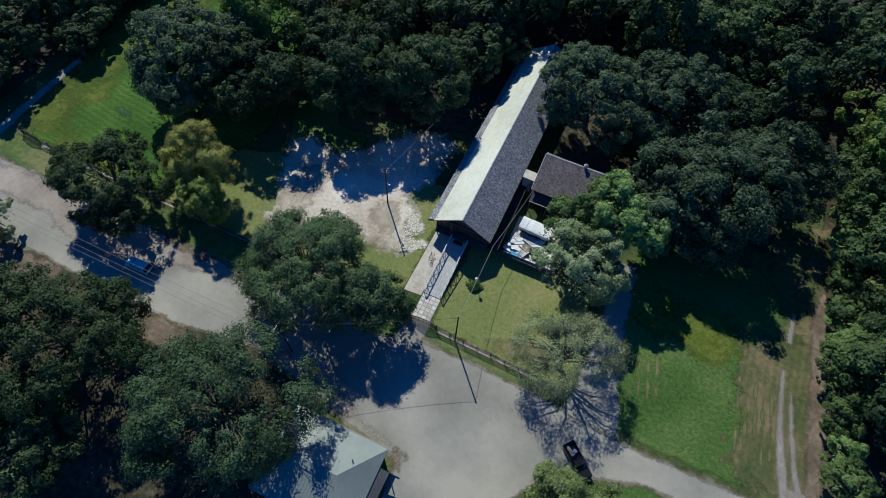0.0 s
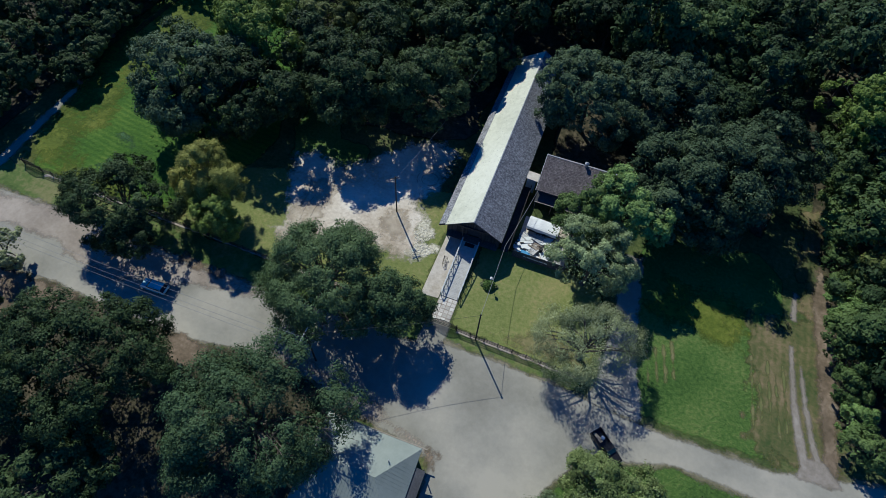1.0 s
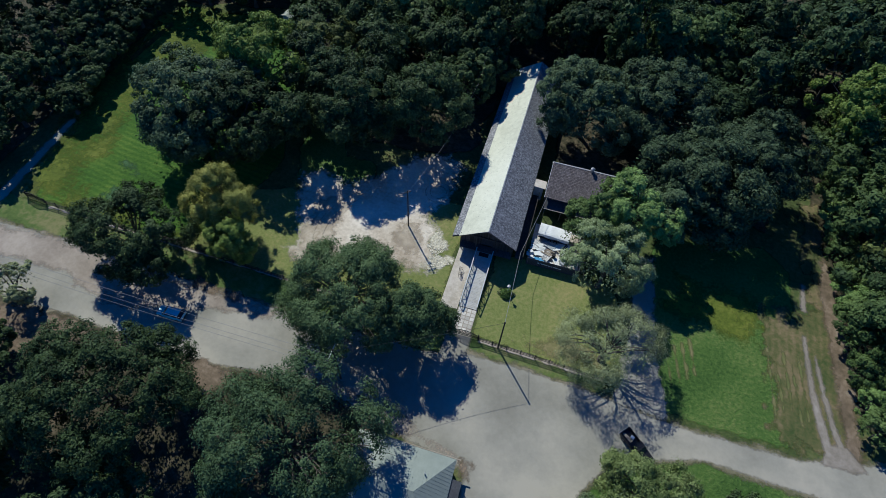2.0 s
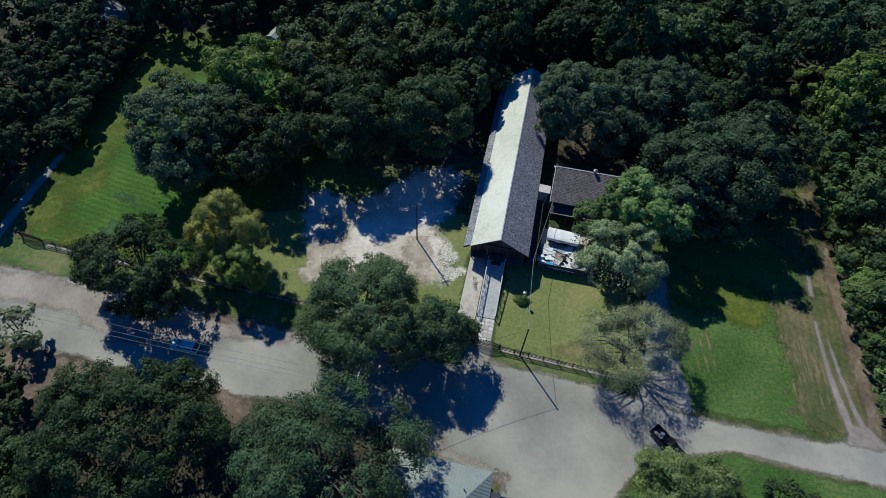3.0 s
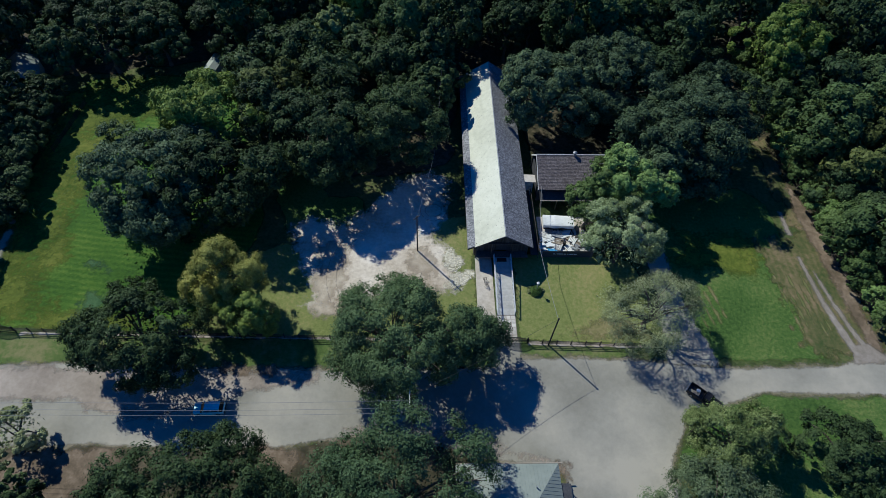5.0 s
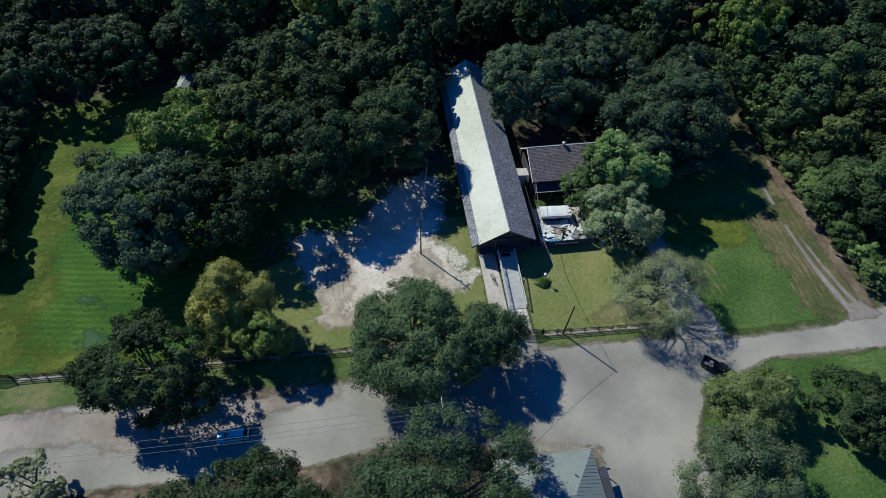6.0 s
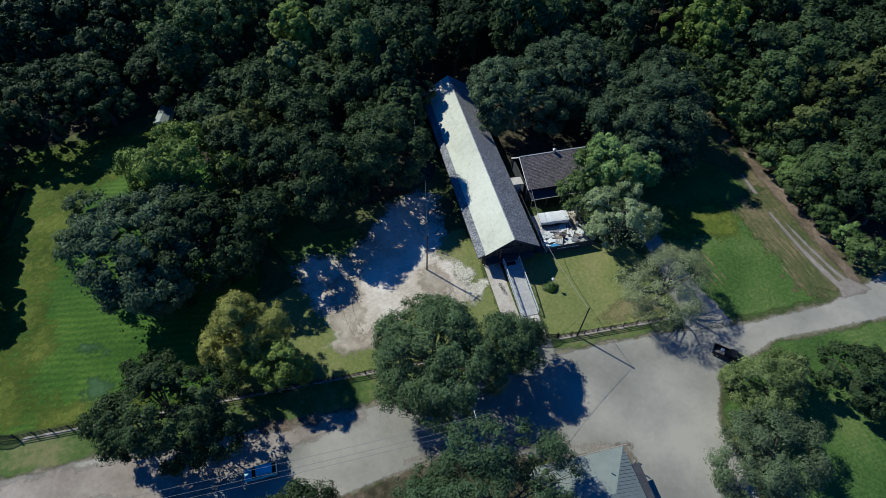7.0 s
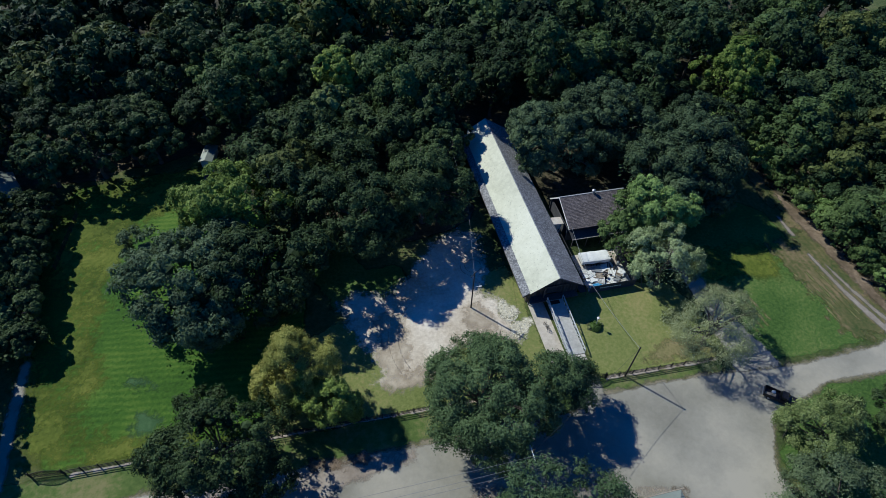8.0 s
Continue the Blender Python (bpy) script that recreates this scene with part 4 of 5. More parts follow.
# ---- house across the lot ----
def house():
    h = thing("house", pose(0, 0, 0), "small house with pale standing-seam metal hip roof and side porch", "house")
    ze, zr = 3.0, 4.9
    nw, ne, se, sw = (-9.5, -36.6, ze), (5.0, -36.6, ze), (5.3, -48.8, ze), (-9.5, -48.8, ze)
    r0, r1 = (-6.0, -42.7, zr), (0.6, -42.7, zr)
    for c in ([nw, r0, r1, ne], [ne, r1, se], [se, r1, r0, sw], [sw, r0, nw]):
        part("roof_slope", slab_bm(c[::-1], 0.1), MAT["metal_roof"], h)
    for i in range(30):
        x = -9.2 + i * 0.48
        for y0, y1 in ((-36.6, -42.7), (-48.8, -42.7)):
            t = 1.0
            if x > 0.6:
                t = 1 - (x - 0.6) / 4.5
            if x < -6:
                t = 1 - (-6 - x) / 3.5
            if t > 0.05:
                part("roof_seam", beam(bmesh.new(), (x, y0, ze + 0.02), (x, y0 + (y1 - y0) * t, ze + (zr - ze) * t + 0.02), 0.03, 0.014), MAT["metal_roof"], h)
    for i in range(25):
        y = -37.0 - i * 0.48
        t = 1 - abs(y + 42.7) / 6.1
        if t > 0.05:
            part("roof_seam", beam(bmesh.new(), (5.1, y, ze + 0.02), (5.1 - 4.5 * t, y, ze + (zr - ze) * t + 0.02), 0.03, 0.022), MAT["metal_roof"], h)
    part("wall", boxes(((-2.2, -37.4, 1.5), (13.6, 0.15, 3)), ((4.3, -42.7, 1.5), (0.15, 10.6, 3)), ((-2.2, -48.0, 1.5), (13.6, 0.15, 3)), ((-8.9, -42.7, 1.5), (0.15, 10.6, 3))), MAT["wall"], h)
    part("roof_vent", rod(bmesh.new(), (1.4, -40.0, 3.8), (1.4, -40.0, 4.7), 0.09, 0.09, 10), MAT["grey_metal"], h, "vent pipe")
    for y in (-39.0, -42.0, -45.0):
        part("porch_post", boxes(((6.2, y, 1.3), (0.12, 0.12, 2.6))), MAT["boards"], h)
    part("porch_roof", slab_bm([(5.0, -39.2, 2.85), (5.0, -47.5, 2.85), (6.5, -47.5, 2.6), (6.5, -39.2, 2.6)], 0.08), MAT["dark_wall"], h, "dark porch roof")
    part("gutter", beam(bmesh.new(), (-9.5, -36.5, 2.95), (5.6, -36.5, 2.95), 0.14, 0.12), MAT["plank"], h)


house()


# ---- fences and gate ----
def fence(points, label, rails=3, height=1.3, step=2.44):
    f = thing("fence", pose(points[0][0], points[0][1], 0), label, "fence")
    inv = Matrix.Translation((-points[0][0], -points[0][1], 0))
    post_me = None
    for (ax, ay), (bx, by) in zip(points, points[1:]):
        n = max(1, round(math.hypot(bx - ax, by - ay) / step))
        for i in range(n):
            x, y = ax + (bx - ax) * i / n, ay + (by - ay) * i / n
            xx, yy = ax + (bx - ax) * (i + 1) / n, ay + (by - ay) * (i + 1) / n
            if post_me is None:
                bm = boxes(((0, 0, height / 2 + 0.0), (0.15, 0.15, height + 0.15), (0, 0, 0), 0.015))
                ob = part("post", bm, MAT["black_wood"], f)
                post_me = ob.data
            else:
                ob = under(new("post", post_me), f)
            ob.matrix_basis = inv @ pose(x, y, 0, random.uniform(-1.5, 1.5), random.uniform(-1.5, 1.5), 0)
            for r in range(rails):
                z = height * (0.32 + 0.3 * r)
                bm = beam(bmesh.new(), (x - points[0][0], y - points[0][1] - 0.1, z + random.uniform(-0.02, 0.02)), (xx - points[0][0], yy - points[0][1] - 0.1, z + random.uniform(-0.02, 0.02)), 0.04, 0.15)
                part("rail", bm, MAT["black_wood"], f)
    return f


fence([(-80.8, -14.2), (-32, -15.6), (-1.6, -16.3)], "black painted three-rail timber fence along the road")
fence([(3.2, -16.6), (24.6, -17.3)], "black painted three-rail timber fence before the lawn")
fence([(-90.2, 27), (-88.8, 42)], "black painted three-rail fence at the field's far edge")


def gate(m, width, label):
    """A double gate whose lattice leaves rise in one low arch between two posts."""
    g = thing("gate", m, label, "gate")

    def arch(x):
        return 1.15 + 0.75 * (1 - (2 * x / width - 1) ** 2)
    for x in (0, width):
        part("gate_post", boxes(((x, 0, 0.8), (0.2, 0.2, 1.6), (0, 0, 0), 0.02)), MAT["black_wood"], g)
    for z in (0.25, 0.8):
        part("gate_rail", beam(bmesh.new(), (0, -0.05, z), (width, -0.05, z), 0.05, 0.12), MAT["black_wood"], g)
    n = 10
    for i in range(n):
        xa, xb = width * i / n, width * (i + 1) / n
        part("top_rail", beam(bmesh.new(), (xa, -0.05, arch(xa)), (xb, -0.05, arch(xb)), 0.07, 0.13), MAT["black_wood"], g)
        part("gate_slat", beam(bmesh.new(), (xa, 0, 0.2), (xb, 0, arch(xb)), 0.03, 0.07), MAT["black_wood"], g)
        part("gate_slat", beam(bmesh.new(), (xb, -0.1, 0.2), (xa, -0.1, arch(xa)), 0.03, 0.07), MAT["black_wood"], g)
        part("gate_bar", beam(bmesh.new(), (xb, 0.03, 0.2), (xb, 0.03, arch(xb)), 0.04, 0.05), MAT["black_wood"], g)


gate(pose(-1.5, -16.4, 0), 4.6, "black lattice gate with bowed top at the walkway")
gate(pose(-85.2, -13.8, 0, 0, 0, -5), 4.4, "black lattice gate with bowed top at the field")


# ---- utility poles and wires ----
def utility_pole(x, y, h, label, arm=True, turn=0, arm_mat="pole"):
    p = thing("utility_pole", pose(x, y, 0, 0, 0, turn), label, "pole")
    part("shaft", rod(bmesh.new(), (0, 0, -0.4), (0, 0, h), 0.14, 0.1, 12), MAT["pole"], p)
    if arm:
        part("crossarm", boxes(((0, 0.16, h - 0.5), (1.5 if arm_mat == "pole" else 2.4, 0.1, 0.12))), MAT[arm_mat], p)
        for dx in (-0.65, 0.65):
            part("insulator", rod(bmesh.new(), (dx, 0.16, h - 0.44), (dx, 0.16, h - 0.24), 0.05, 0.04, 8), MAT["grey_metal"], p)
    part("cap", rod(bmesh.new(), (0, 0, h), (0, 0, h + 0.08), 0.16, 0.1, 12), MAT["black_wood"], p)
    return p


utility_pole(6.6, -16.9, 9.0, "dark wooden utility pole beside the lawn fence", False)
utility_pole(-15.25, 2.2, 10.0, "dark wooden utility pole in the gravel yard", True, 40)
lamp_arm = thing("pole_lamp", pose(-15.25, 2.2, 6.2, 0, 0, -35), "pale floodlight on a bracket half way up the yard pole", "lamp")
part("bracket", rod(bmesh.new(), (0.1, 0, 0), (1.1, 0, 0.75), 0.05, 0.04, 8), MAT["rail"], lamp_arm)
part("head", boxes(((1.3, 0, 0.85), (0.5, 0.24, 0.16), (0, -30, 0), 0.03)), MAT["rail"], lamp_arm, "white lamp head")
utility_pole(-15.7, -29.4, 10.7, "wooden utility pole with pale crossarm standing among road trees", True, 90, "rail")


def wire(points, sag, label, r=0.02, mat="dark_wire"):
    """A slack cable from point to point."""
    cu = bpy.data.curves.new("overhead_wire", "CURVE")
    cu.dimensions = "3D"
    cu.bevel_depth, cu.bevel_resolution = r, 1
    for a, b in zip(points, points[1:]):
        sp = cu.splines.new("POLY")
        sp.points.add(16)
        for i in range(17):
            f = i / 16
            q = Vector(a).lerp(Vector(b), f)
            sp.points[i].co = (q.x, q.y, q.z - sag * 4 * f * (1 - f), 1)
    cu.materials.append(MAT[mat])
    return tagged(new("overhead_wire", cu), label, "cable")


wire([(6.6, -16.9, 8.8), (6.2, -1.0, 5.2), (8.4, 14.2, 4.6)], 0.35, "slack pale service cable from pole to barn and annexe", 0.032, "wire")
wire([(6.6, -16.9, 8.9), (-15.7, -29.4, 10.4)], 0.5, "thin overhead cable crossing the road")
wire([(-15.25, 2.2, 9.6), (-12.2, 17.5, 9.4), (-10.5, 40, 9.5)], 0.25, "thin cable from the yard pole towards the wood", 0.013, "wire")
for dy, dz in ((-0.7, 10.5), (-1.6, 10.2), (-2.3, 10.2)):
    wire([(-15.7, -29.4 + dy, dz), (-64, -29.4 + dy, dz), (-110, -29 + dy, dz)], 0.7, "thin overhead power line along the road", 0.02, "wire")


# ---- trees ----
def tree_at(name, x, y, seed, radius, low, high, mat, label, **kw):
    return make_tree(name, pose(x, y, 0), seed, radius, low, high, MAT[mat], label, group=name.replace("_", " ") + "s", **kw)


OAKS = "spreading dark live oak with dense lumpy crown"
tree_at("oak_tree", -63.2, 12.5, 1, 13.6, 1.5, 16.5, "oak_grey", OAKS, clumps=420, leaves=42000, girth=0.6, leaf=0.42, lobes=22, spread=0.105, heart=0.45)
tree_at("oak_tree", -51.8, 11.2, 2, 10.8, 1.5, 16.0, "oak", OAKS, clumps=330, leaves=30000, girth=0.55, leaf=0.44, spread=0.115, heart=0.5)
tree_at("field_tree", -55.8, 28.0, 3, 9.8, 3.0, 18.5, "lime", "lighter green broadleaf tree behind the field oak", clumps=260, leaves=24000, leaf=0.4, spread=0.115, core=0.25, ragged=0.4)
tree_at("oak_tree", -33.4, 23.4, 4, 12.6, 1.5, 17.8, "oak", OAKS, clumps=380, leaves=37000, girth=0.6, leaf=0.42, lobes=20, spread=0.11)
tree_at("oak_tree", -19.4, 25.8, 35, 9.6, 2.5, 17.0, "oak", OAKS, clumps=310, leaves=32000, girth=0.55, leaf=0.4, lobes=18, spread=0.115, core=0.25, ragged=0.5)
tree_at("oak_tree", -45.0, 27, 5, 6.6, 3.5, 15.5, "oak", OAKS, clumps=190, leaves=15000, leaf=0.42, core=0.15, heart=0.0, ragged=0.4)
tree_at("oak_tree", -14.2, 36.5, 21, 5.8, 2.5, 13.5, "oak", OAKS, clumps=153, leaves=14000, leaf=0.45)
tree_at("oak_tree", -12.4, 45.5, 22, 6.4, 2.5, 16.0, "oak", OAKS, clumps=160, leaves=15000, leaf=0.45)
tree_at("oak_tree", -9.0, 55.5, 36, 8.2, 3.0, 22.0, "oak", OAKS, clumps=240, leaves=22000, leaf=0.45, lobes=18, spread=0.115)
tree_at("oak_tree", 5.0, 59.5, 37, 6.0, 2.5, 16.5, "oak", OAKS, clumps=160, leaves=14000, leaf=0.45)
tree_at("fence_tree", -45.3, -7.6, 6, 4.9, 2.0, 15.0, "yellow", "yellow-green feathery tree behind the fence", clumps=150, leaves=30000, leaf=0.22, girth=0.17, core=0.05, heart=0.0, lobes=16, spread=0.15, ragged=0.9, limbs=20)
tree_at("fence_tree", -50.0, -9.3, 38, 3.8, 1.0, 9.5, "yellow", "low yellow-green feathery tree behind the fence", clumps=100, leaves=18000, leaf=0.22, girth=0.14, core=0.05, heart=0.0, lobes=11, spread=0.17, ragged=0.9, limbs=14)
tree_at("fence_tree", -41.6, -13.9, 7, 4.4, 0.8, 10.0, "lime", "light green leafy tree leaning over the fence", clumps=130, leaves=22000, leaf=0.24, girth=0.17, core=0.15, heart=0.1, lobes=14, ragged=0.8)
tree_at("fence_tree", -44.4, -11.6, 39, 4.0, 0.6, 8.5, "lime", "leafy green tree under the tall feathery one", clumps=90, leaves=13000, leaf=0.24, girth=0.12, core=0.15, heart=0.1, lobes=10, spread=0.15, ragged=0.8)
tree_at("oak_tree", -57.0, -18.2, 8, 9.4, 2.2, 12.8, "oak", "dark oak overhanging fence and road", clumps=300, leaves=42000, leaf=0.31, girth=0.4, stretch=(1.1, 0.92), core=0.3, heart=0.3, fill=0.04, limbs=12, lobes=18, spread=0.105, ragged=0.6)
tree_at("oak_tree", -18.6, -18.1, 9, 11.0, 2.2, 14.0, "brightened_oak", "broad round oak at the road edge before the yard", clumps=430, leaves=64000, leaf=0.27, girth=0.5, stretch=(1.04, 0.96), lobes=24, core=0.28, heart=0.15, fill=0.05, limbs=34, spread=0.1, ragged=0.75)
tree_at("oak_tree", -8.2, -18.6, 40, 6.8, 1.5, 11.8, "brightened_oak", "smaller oak growing into the broad one by the gate", clumps=190, leaves=22000, leaf=0.27, girth=0.3, stretch=(1.12, 0.92), lobes=14, core=0.28, heart=0.15, fill=0.05, limbs=18, spread=0.13, ragged=0.75)
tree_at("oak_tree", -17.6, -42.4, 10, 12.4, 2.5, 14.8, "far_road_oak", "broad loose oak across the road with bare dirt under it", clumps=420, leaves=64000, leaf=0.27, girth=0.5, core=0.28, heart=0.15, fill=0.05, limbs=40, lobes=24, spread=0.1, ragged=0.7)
tree_at("oak_tree", -43.4, -43.4, 11, 12.0, 2.5, 16.0, "oak", "dense green oak across the road", clumps=460, leaves=66000, leaf=0.3, girth=0.5, lobes=26, core=0.3, heart=0.25, limbs=10, spread=0.1, ragged=0.5)
tree_at("oak_tree", -38, -58, 25, 9.0, 2.5, 12.0, "oak", "dark oak in the shade south of the road", clumps=187, leaves=18000, leaf=0.38, girth=0.4)
tree_at("oak_tree", -56, -57, 26, 9.0, 2.5, 12.0, "oak", "dark oak in the shade south of the road", clumps=187, leaves=16000, leaf=0.4, girth=0.4)
tree_at("oak_tree", 11.8, 36.5, 12, 11.8, 2.5, 17.5, "oak_grey", OAKS, clumps=380, leaves=34000, leaf=0.4, girth=0.5, lobes=20, spread=0.11)
tree_at("oak_tree", 27, 39, 13, 12.0, 2.5, 18.0, "oak_grey", OAKS, clumps=370, leaves=32000, leaf=0.4, girth=0.5, lobes=20, spread=0.11)
tree_at("oak_tree", 36.5, 21.5, 14, 11.4, 2.5, 17.0, "oak_grey", OAKS, clumps=370, leaves=34000, leaf=0.4, girth=0.5, lobes=18, spread=0.11, core=0.25, heart=0.15, ragged=0.4)
tree_at("oak_tree", 44, 32, 15, 11.4, 2.5, 17.5, "oak_grey", OAKS, clumps=360, leaves=30000, leaf=0.4, girth=0.5, lobes=18, spread=0.11)
tree_at("oak_tree", 29, 22.5, 29, 8.2, 2.5, 16.5, "oak_grey", OAKS, clumps=200, leaves=18000, leaf=0.4)
tree_at("oak_tree", 30, 14.5, 32, 6.5, 2.0, 14.0, "oak_grey", OAKS, clumps=150, leaves=16000, leaf=0.4, core=0.25, heart=0.15, ragged=0.5)
tree_at("shade_tree", 24.0, 10.3, 16, 6.5, 4.0, 17.0, "bright", "full bright green tree beside the annexe", clumps=230, leaves=26000, leaf=0.31, lobes=13, spread=0.12, ragged=0.4)
tree_at("pale_tree", 20.6, 0.0, 17, 7.0, 2.0, 14.0, "sage", "pale grey-green tree beside the storage pen", clumps=240, leaves=30000, leaf=0.25, fill=0.04, core=0.22, heart=0.15, lobes=16, limbs=16, spread=0.12, ragged=0.4)
tree_at("pale_tree", 23.0, -14.0, 18, 7.4, 2.6, 11.5, "pale", "thin pale grey-green tree at the fence end", clumps=230, leaves=21000, leaf=0.185, spread=0.15, fill=0.05, limbs=15, core=0.0, heart=0.0, girth=0.42, lobes=18, stretch=(1.25, 0.95), ragged=0.9)
tree_at("shade_tree", 19.2, 12.6, 31, 4.6, 3.5, 14.0, "mid_green", "green tree rising behind the annexe corner", clumps=110, leaves=12000, leaf=0.34, lobes=11, ragged=0.4)
tree_at("shade_tree", 16.4, 7.0, 30, 5.3, 1.0, 11.0, "mid_green", "dark green tree at the corner of the storage pen", clumps=110, leaves=14000, leaf=0.32, lobes=11, ragged=0.4)
tree_at("roadside_tree", 30.4, -33.6, 19, 6.4, 0.8, 8.6, "olive", "bushy light green tree at the road bend", clumps=200, leaves=30000, leaf=0.24, lobes=13, stretch=(1.2, 0.8), spread=0.125, core=0.15, heart=0.1, ragged=0.8)
tree_at("roadside_tree", 25.2, -43.0, 20, 8.4, 1.0, 8.2, "sage_dark", "grey-green bushy tree at the road bend", clumps=210, leaves=32000, leaf=0.24, lobes=15, spread=0.12, core=0.15, heart=0.1, ragged=0.8)
tree_at("roadside_tree", 46.5, -36.0, 23, 7.2, 1.0, 8.5, "oak", "dark bushy tree beyond the road bend", clumps=150, leaves=20000, leaf=0.3)
tree_at("roadside_tree", -71.3, -31.8, 24, 4.2, 1.5, 6.5, "pale", "small pale tree at the road edge", clumps=85, leaves=8000, leaf=0.28, core=0.2, lobes=8)
tree_at("roadside_tree", -69.0, -42.0, 27, 4.8, 1.5, 7.0, "oak", "dark bushy tree at the road edge", clumps=102, leaves=10000, leaf=0.36)
tree_at("oak_tree", -64, -48, 33, 7.0, 1.5, 10.0, "oak", "dark oak in the shade south of the road", clumps=120, leaves=14000, leaf=0.36, girth=0.35)
tree_at("oak_tree", -78, -42, 34, 6.5, 1.5, 9.5, "oak", "dark oak in the shade south of the road", clumps=120, leaves=12000, leaf=0.36, girth=0.35)
tree_at("yellow_tree", 63.5, 48, 28, 8.4, 4.0, 22.0, "lime", "tall yellow-green tree at the edge of the wood", clumps=220, leaves=17000, leaf=0.45)
for i, (x, y, r, h, m) in enumerate(((-66.5, 82.0, 7.5, 19, "wood_bright"), (-51.0, 72.0, 9.0, 20, "mid_green"), (-31.0, 68.0, 6.5, 18, "lime"), (-34.5, 57.5, 5.0, 15, "olive"), (-44.0, 80.0, 8.0, 19, "wood_bright"))):
    tree_at("wood_edge_tree", x, y, 90 + i, r, 3.0, h, m, "taller fresh green tree standing out of the wood", clumps=220, leaves=16000, leaf=0.48, spread=0.12, core=0.3)
for i, (x, y, r, h) in enumerate(((-94.5, 24, 5, 7), (-93, 15, 5, 6.5), (-95.5, 33, 5, 7.5), (-85, 53, 7.5, 15), (-74, 56, 7.0, 14), (-103, 5, 8.0, 13), (-104, -9, 8.5, 14), (-105, 20, 8.0, 13), (-90.8, 8.5, 4.3, 6), (-104, 33, 7.5, 13), (-98, 15, 5.5, 10.5), (-98, 2, 5.5, 10.5), (-97.5, 27, 5.5, 10), (-98, -8, 6.2, 12), (-93.5, 10.5, 4.2, 6), (-94, 19.5, 4.5, 6), (-95, 28.5, 4.5, 6.5), (-95.5, 39, 5.0, 8), (-94.5, 52, 6.0, 14), (-79.5, 58.5, 7.0, 16))):
    tree_at("lane_tree", x, y, 60 + i, r, 2.5, h, "oak", "dark tree between the lane and the field", clumps=130, leaves=8500, leaf=0.47)

# ---- woodland trees ----
WOOD_LABEL = "dark green woodland tree in the dense wood"
kinds, far_kinds = [], []
for i, (mat, r, lo, hi) in enumerate((("wood_leaf", 7.0, 3, 14), ("oak", 8.0, 3, 13), ("wood_leaf", 6.0, 3, 16), ("bright", 6.5, 2, 14), ("mid_green", 6.5, 2, 15), ("wood_olive", 6.2, 3, 16), ("wood_bright", 7.0, 3, 17))):
    for kept, n, size in ((kinds, 5200, 0.57), (far_kinds, 2300, 0.92)):
        kept.append(make_tree("woodland_tree", pose(0, 300 + 20 * i, 0), 40 + i, r, lo, hi, MAT[mat], WOOD_LABEL, clumps=90, leaves=n, leaf=size, girth=0.3, limbs=3, spread=0.19, core=0.45, heart=0.22, lobes=12, group="woodland trees"))
rng = np.random.RandomState(7)
PLANTED = [(-62, 12, 9), (-50, 12, 8), (-55, 27, 7), (-85, 55, 6), (-74, 57, 6), (-25, 24.5, 11), (-43.5, 25, 7), (14, 36, 9), (28, 39, 9), (36.5, 21.5, 9), (29.5, 22, 6), (46, 35, 9), (-13, 40, 6), (-9.5, 50, 6), (-6.5, 56.5, 6), (5, 59.5, 6), (-103.8, 48.6, 8), (-18, 27, 9), (-60.5, 49, 10), (-70, 66, 7), (-66.5, 82, 6), (-51, 72, 7), (-31, 68, 5), (-34.5, 57.5, 4), (-44, 80, 6), (-63, 56, 6), (63.5, 48, 8)]
TREE_WOODS = [
    [(-125, 53), (-92, 57), (-66, 63), (-54, 38), (-36, 36), (-8, 42), (-8, 54), (8, 54), (8, 46), (53, 46), (54, 150), (-125, 150)],
    [(-118, -12), (-106, -12), (-106, 10), (-104, 40), (-118, 50)],
    [(65, -12), (64, 10), (62, 30), (59, 80), (58, 166), (166, 166), (126, 60), (96, -8)],
]
spots = []
for gy in np.arange(-12, 165, 8.6):
    for gx in np.arange(-125, 165, 9.0):
        x, y = gx + rng.uniform(-3, 3), gy + rng.uniform(-3, 3)
        if max(float(inside_by(p, np.array([x]), np.array([y]))[0]) for p in TREE_WOODS) < 0.5:
            continue
        if any(math.hypot(x - a, y - b) < r for a, b, r in PLANTED):
            continue
        if y > 112 - 0.168 * x or (y > 85 and rng.rand() < 0.15):
            continue
        spots.append((x, y))
spots += [(70, -5), (72, 5), (78, -4), (69, 16), (80, 8)]
for x, y in spots:
    east = x > 58
    if east:
        odds = [0.34, 0.14, 0.22, 0.0, 0.12, 0.08, 0.1]
    elif x < -62:
        odds = [0.38, 0.3, 0.22, 0.0, 0.02, 0.05, 0.03]
    else:
        odds = [0.26, 0.18, 0.16, 0.0, 0.1, 0.1, 0.2]
    k = rng.choice(7, p=odds)
    s = rng.uniform(0.8, 1.3) * (0.9 if east and y < 30 else 1)
    copy_thing((far_kinds if y > 80 else kinds)[k], pose(x, y, -0.1, rng.uniform(-4, 4), rng.uniform(-4, 4), rng.uniform(0, 360)) @ Matrix.Diagonal((s, s, s * rng.uniform(0.85, 1.15), 1)))
for i in range(16):
    y = -14 + i * 4.6
    s = rng.uniform(0.42, 0.6)
    copy_thing(kinds[3 if i % 4 == 1 else 4], pose(63.2 + rng.uniform(-0.6, 1.0) - 0.03 * y, y, -0.6, 0, 0, rng.uniform(0, 360)) @ Matrix.Diagonal((s, s, s, 1)))
for o in kinds + far_kinds:
    for c in list(o.children):
        bpy.data.objects.remove(c)
    bpy.data.objects.remove(o)


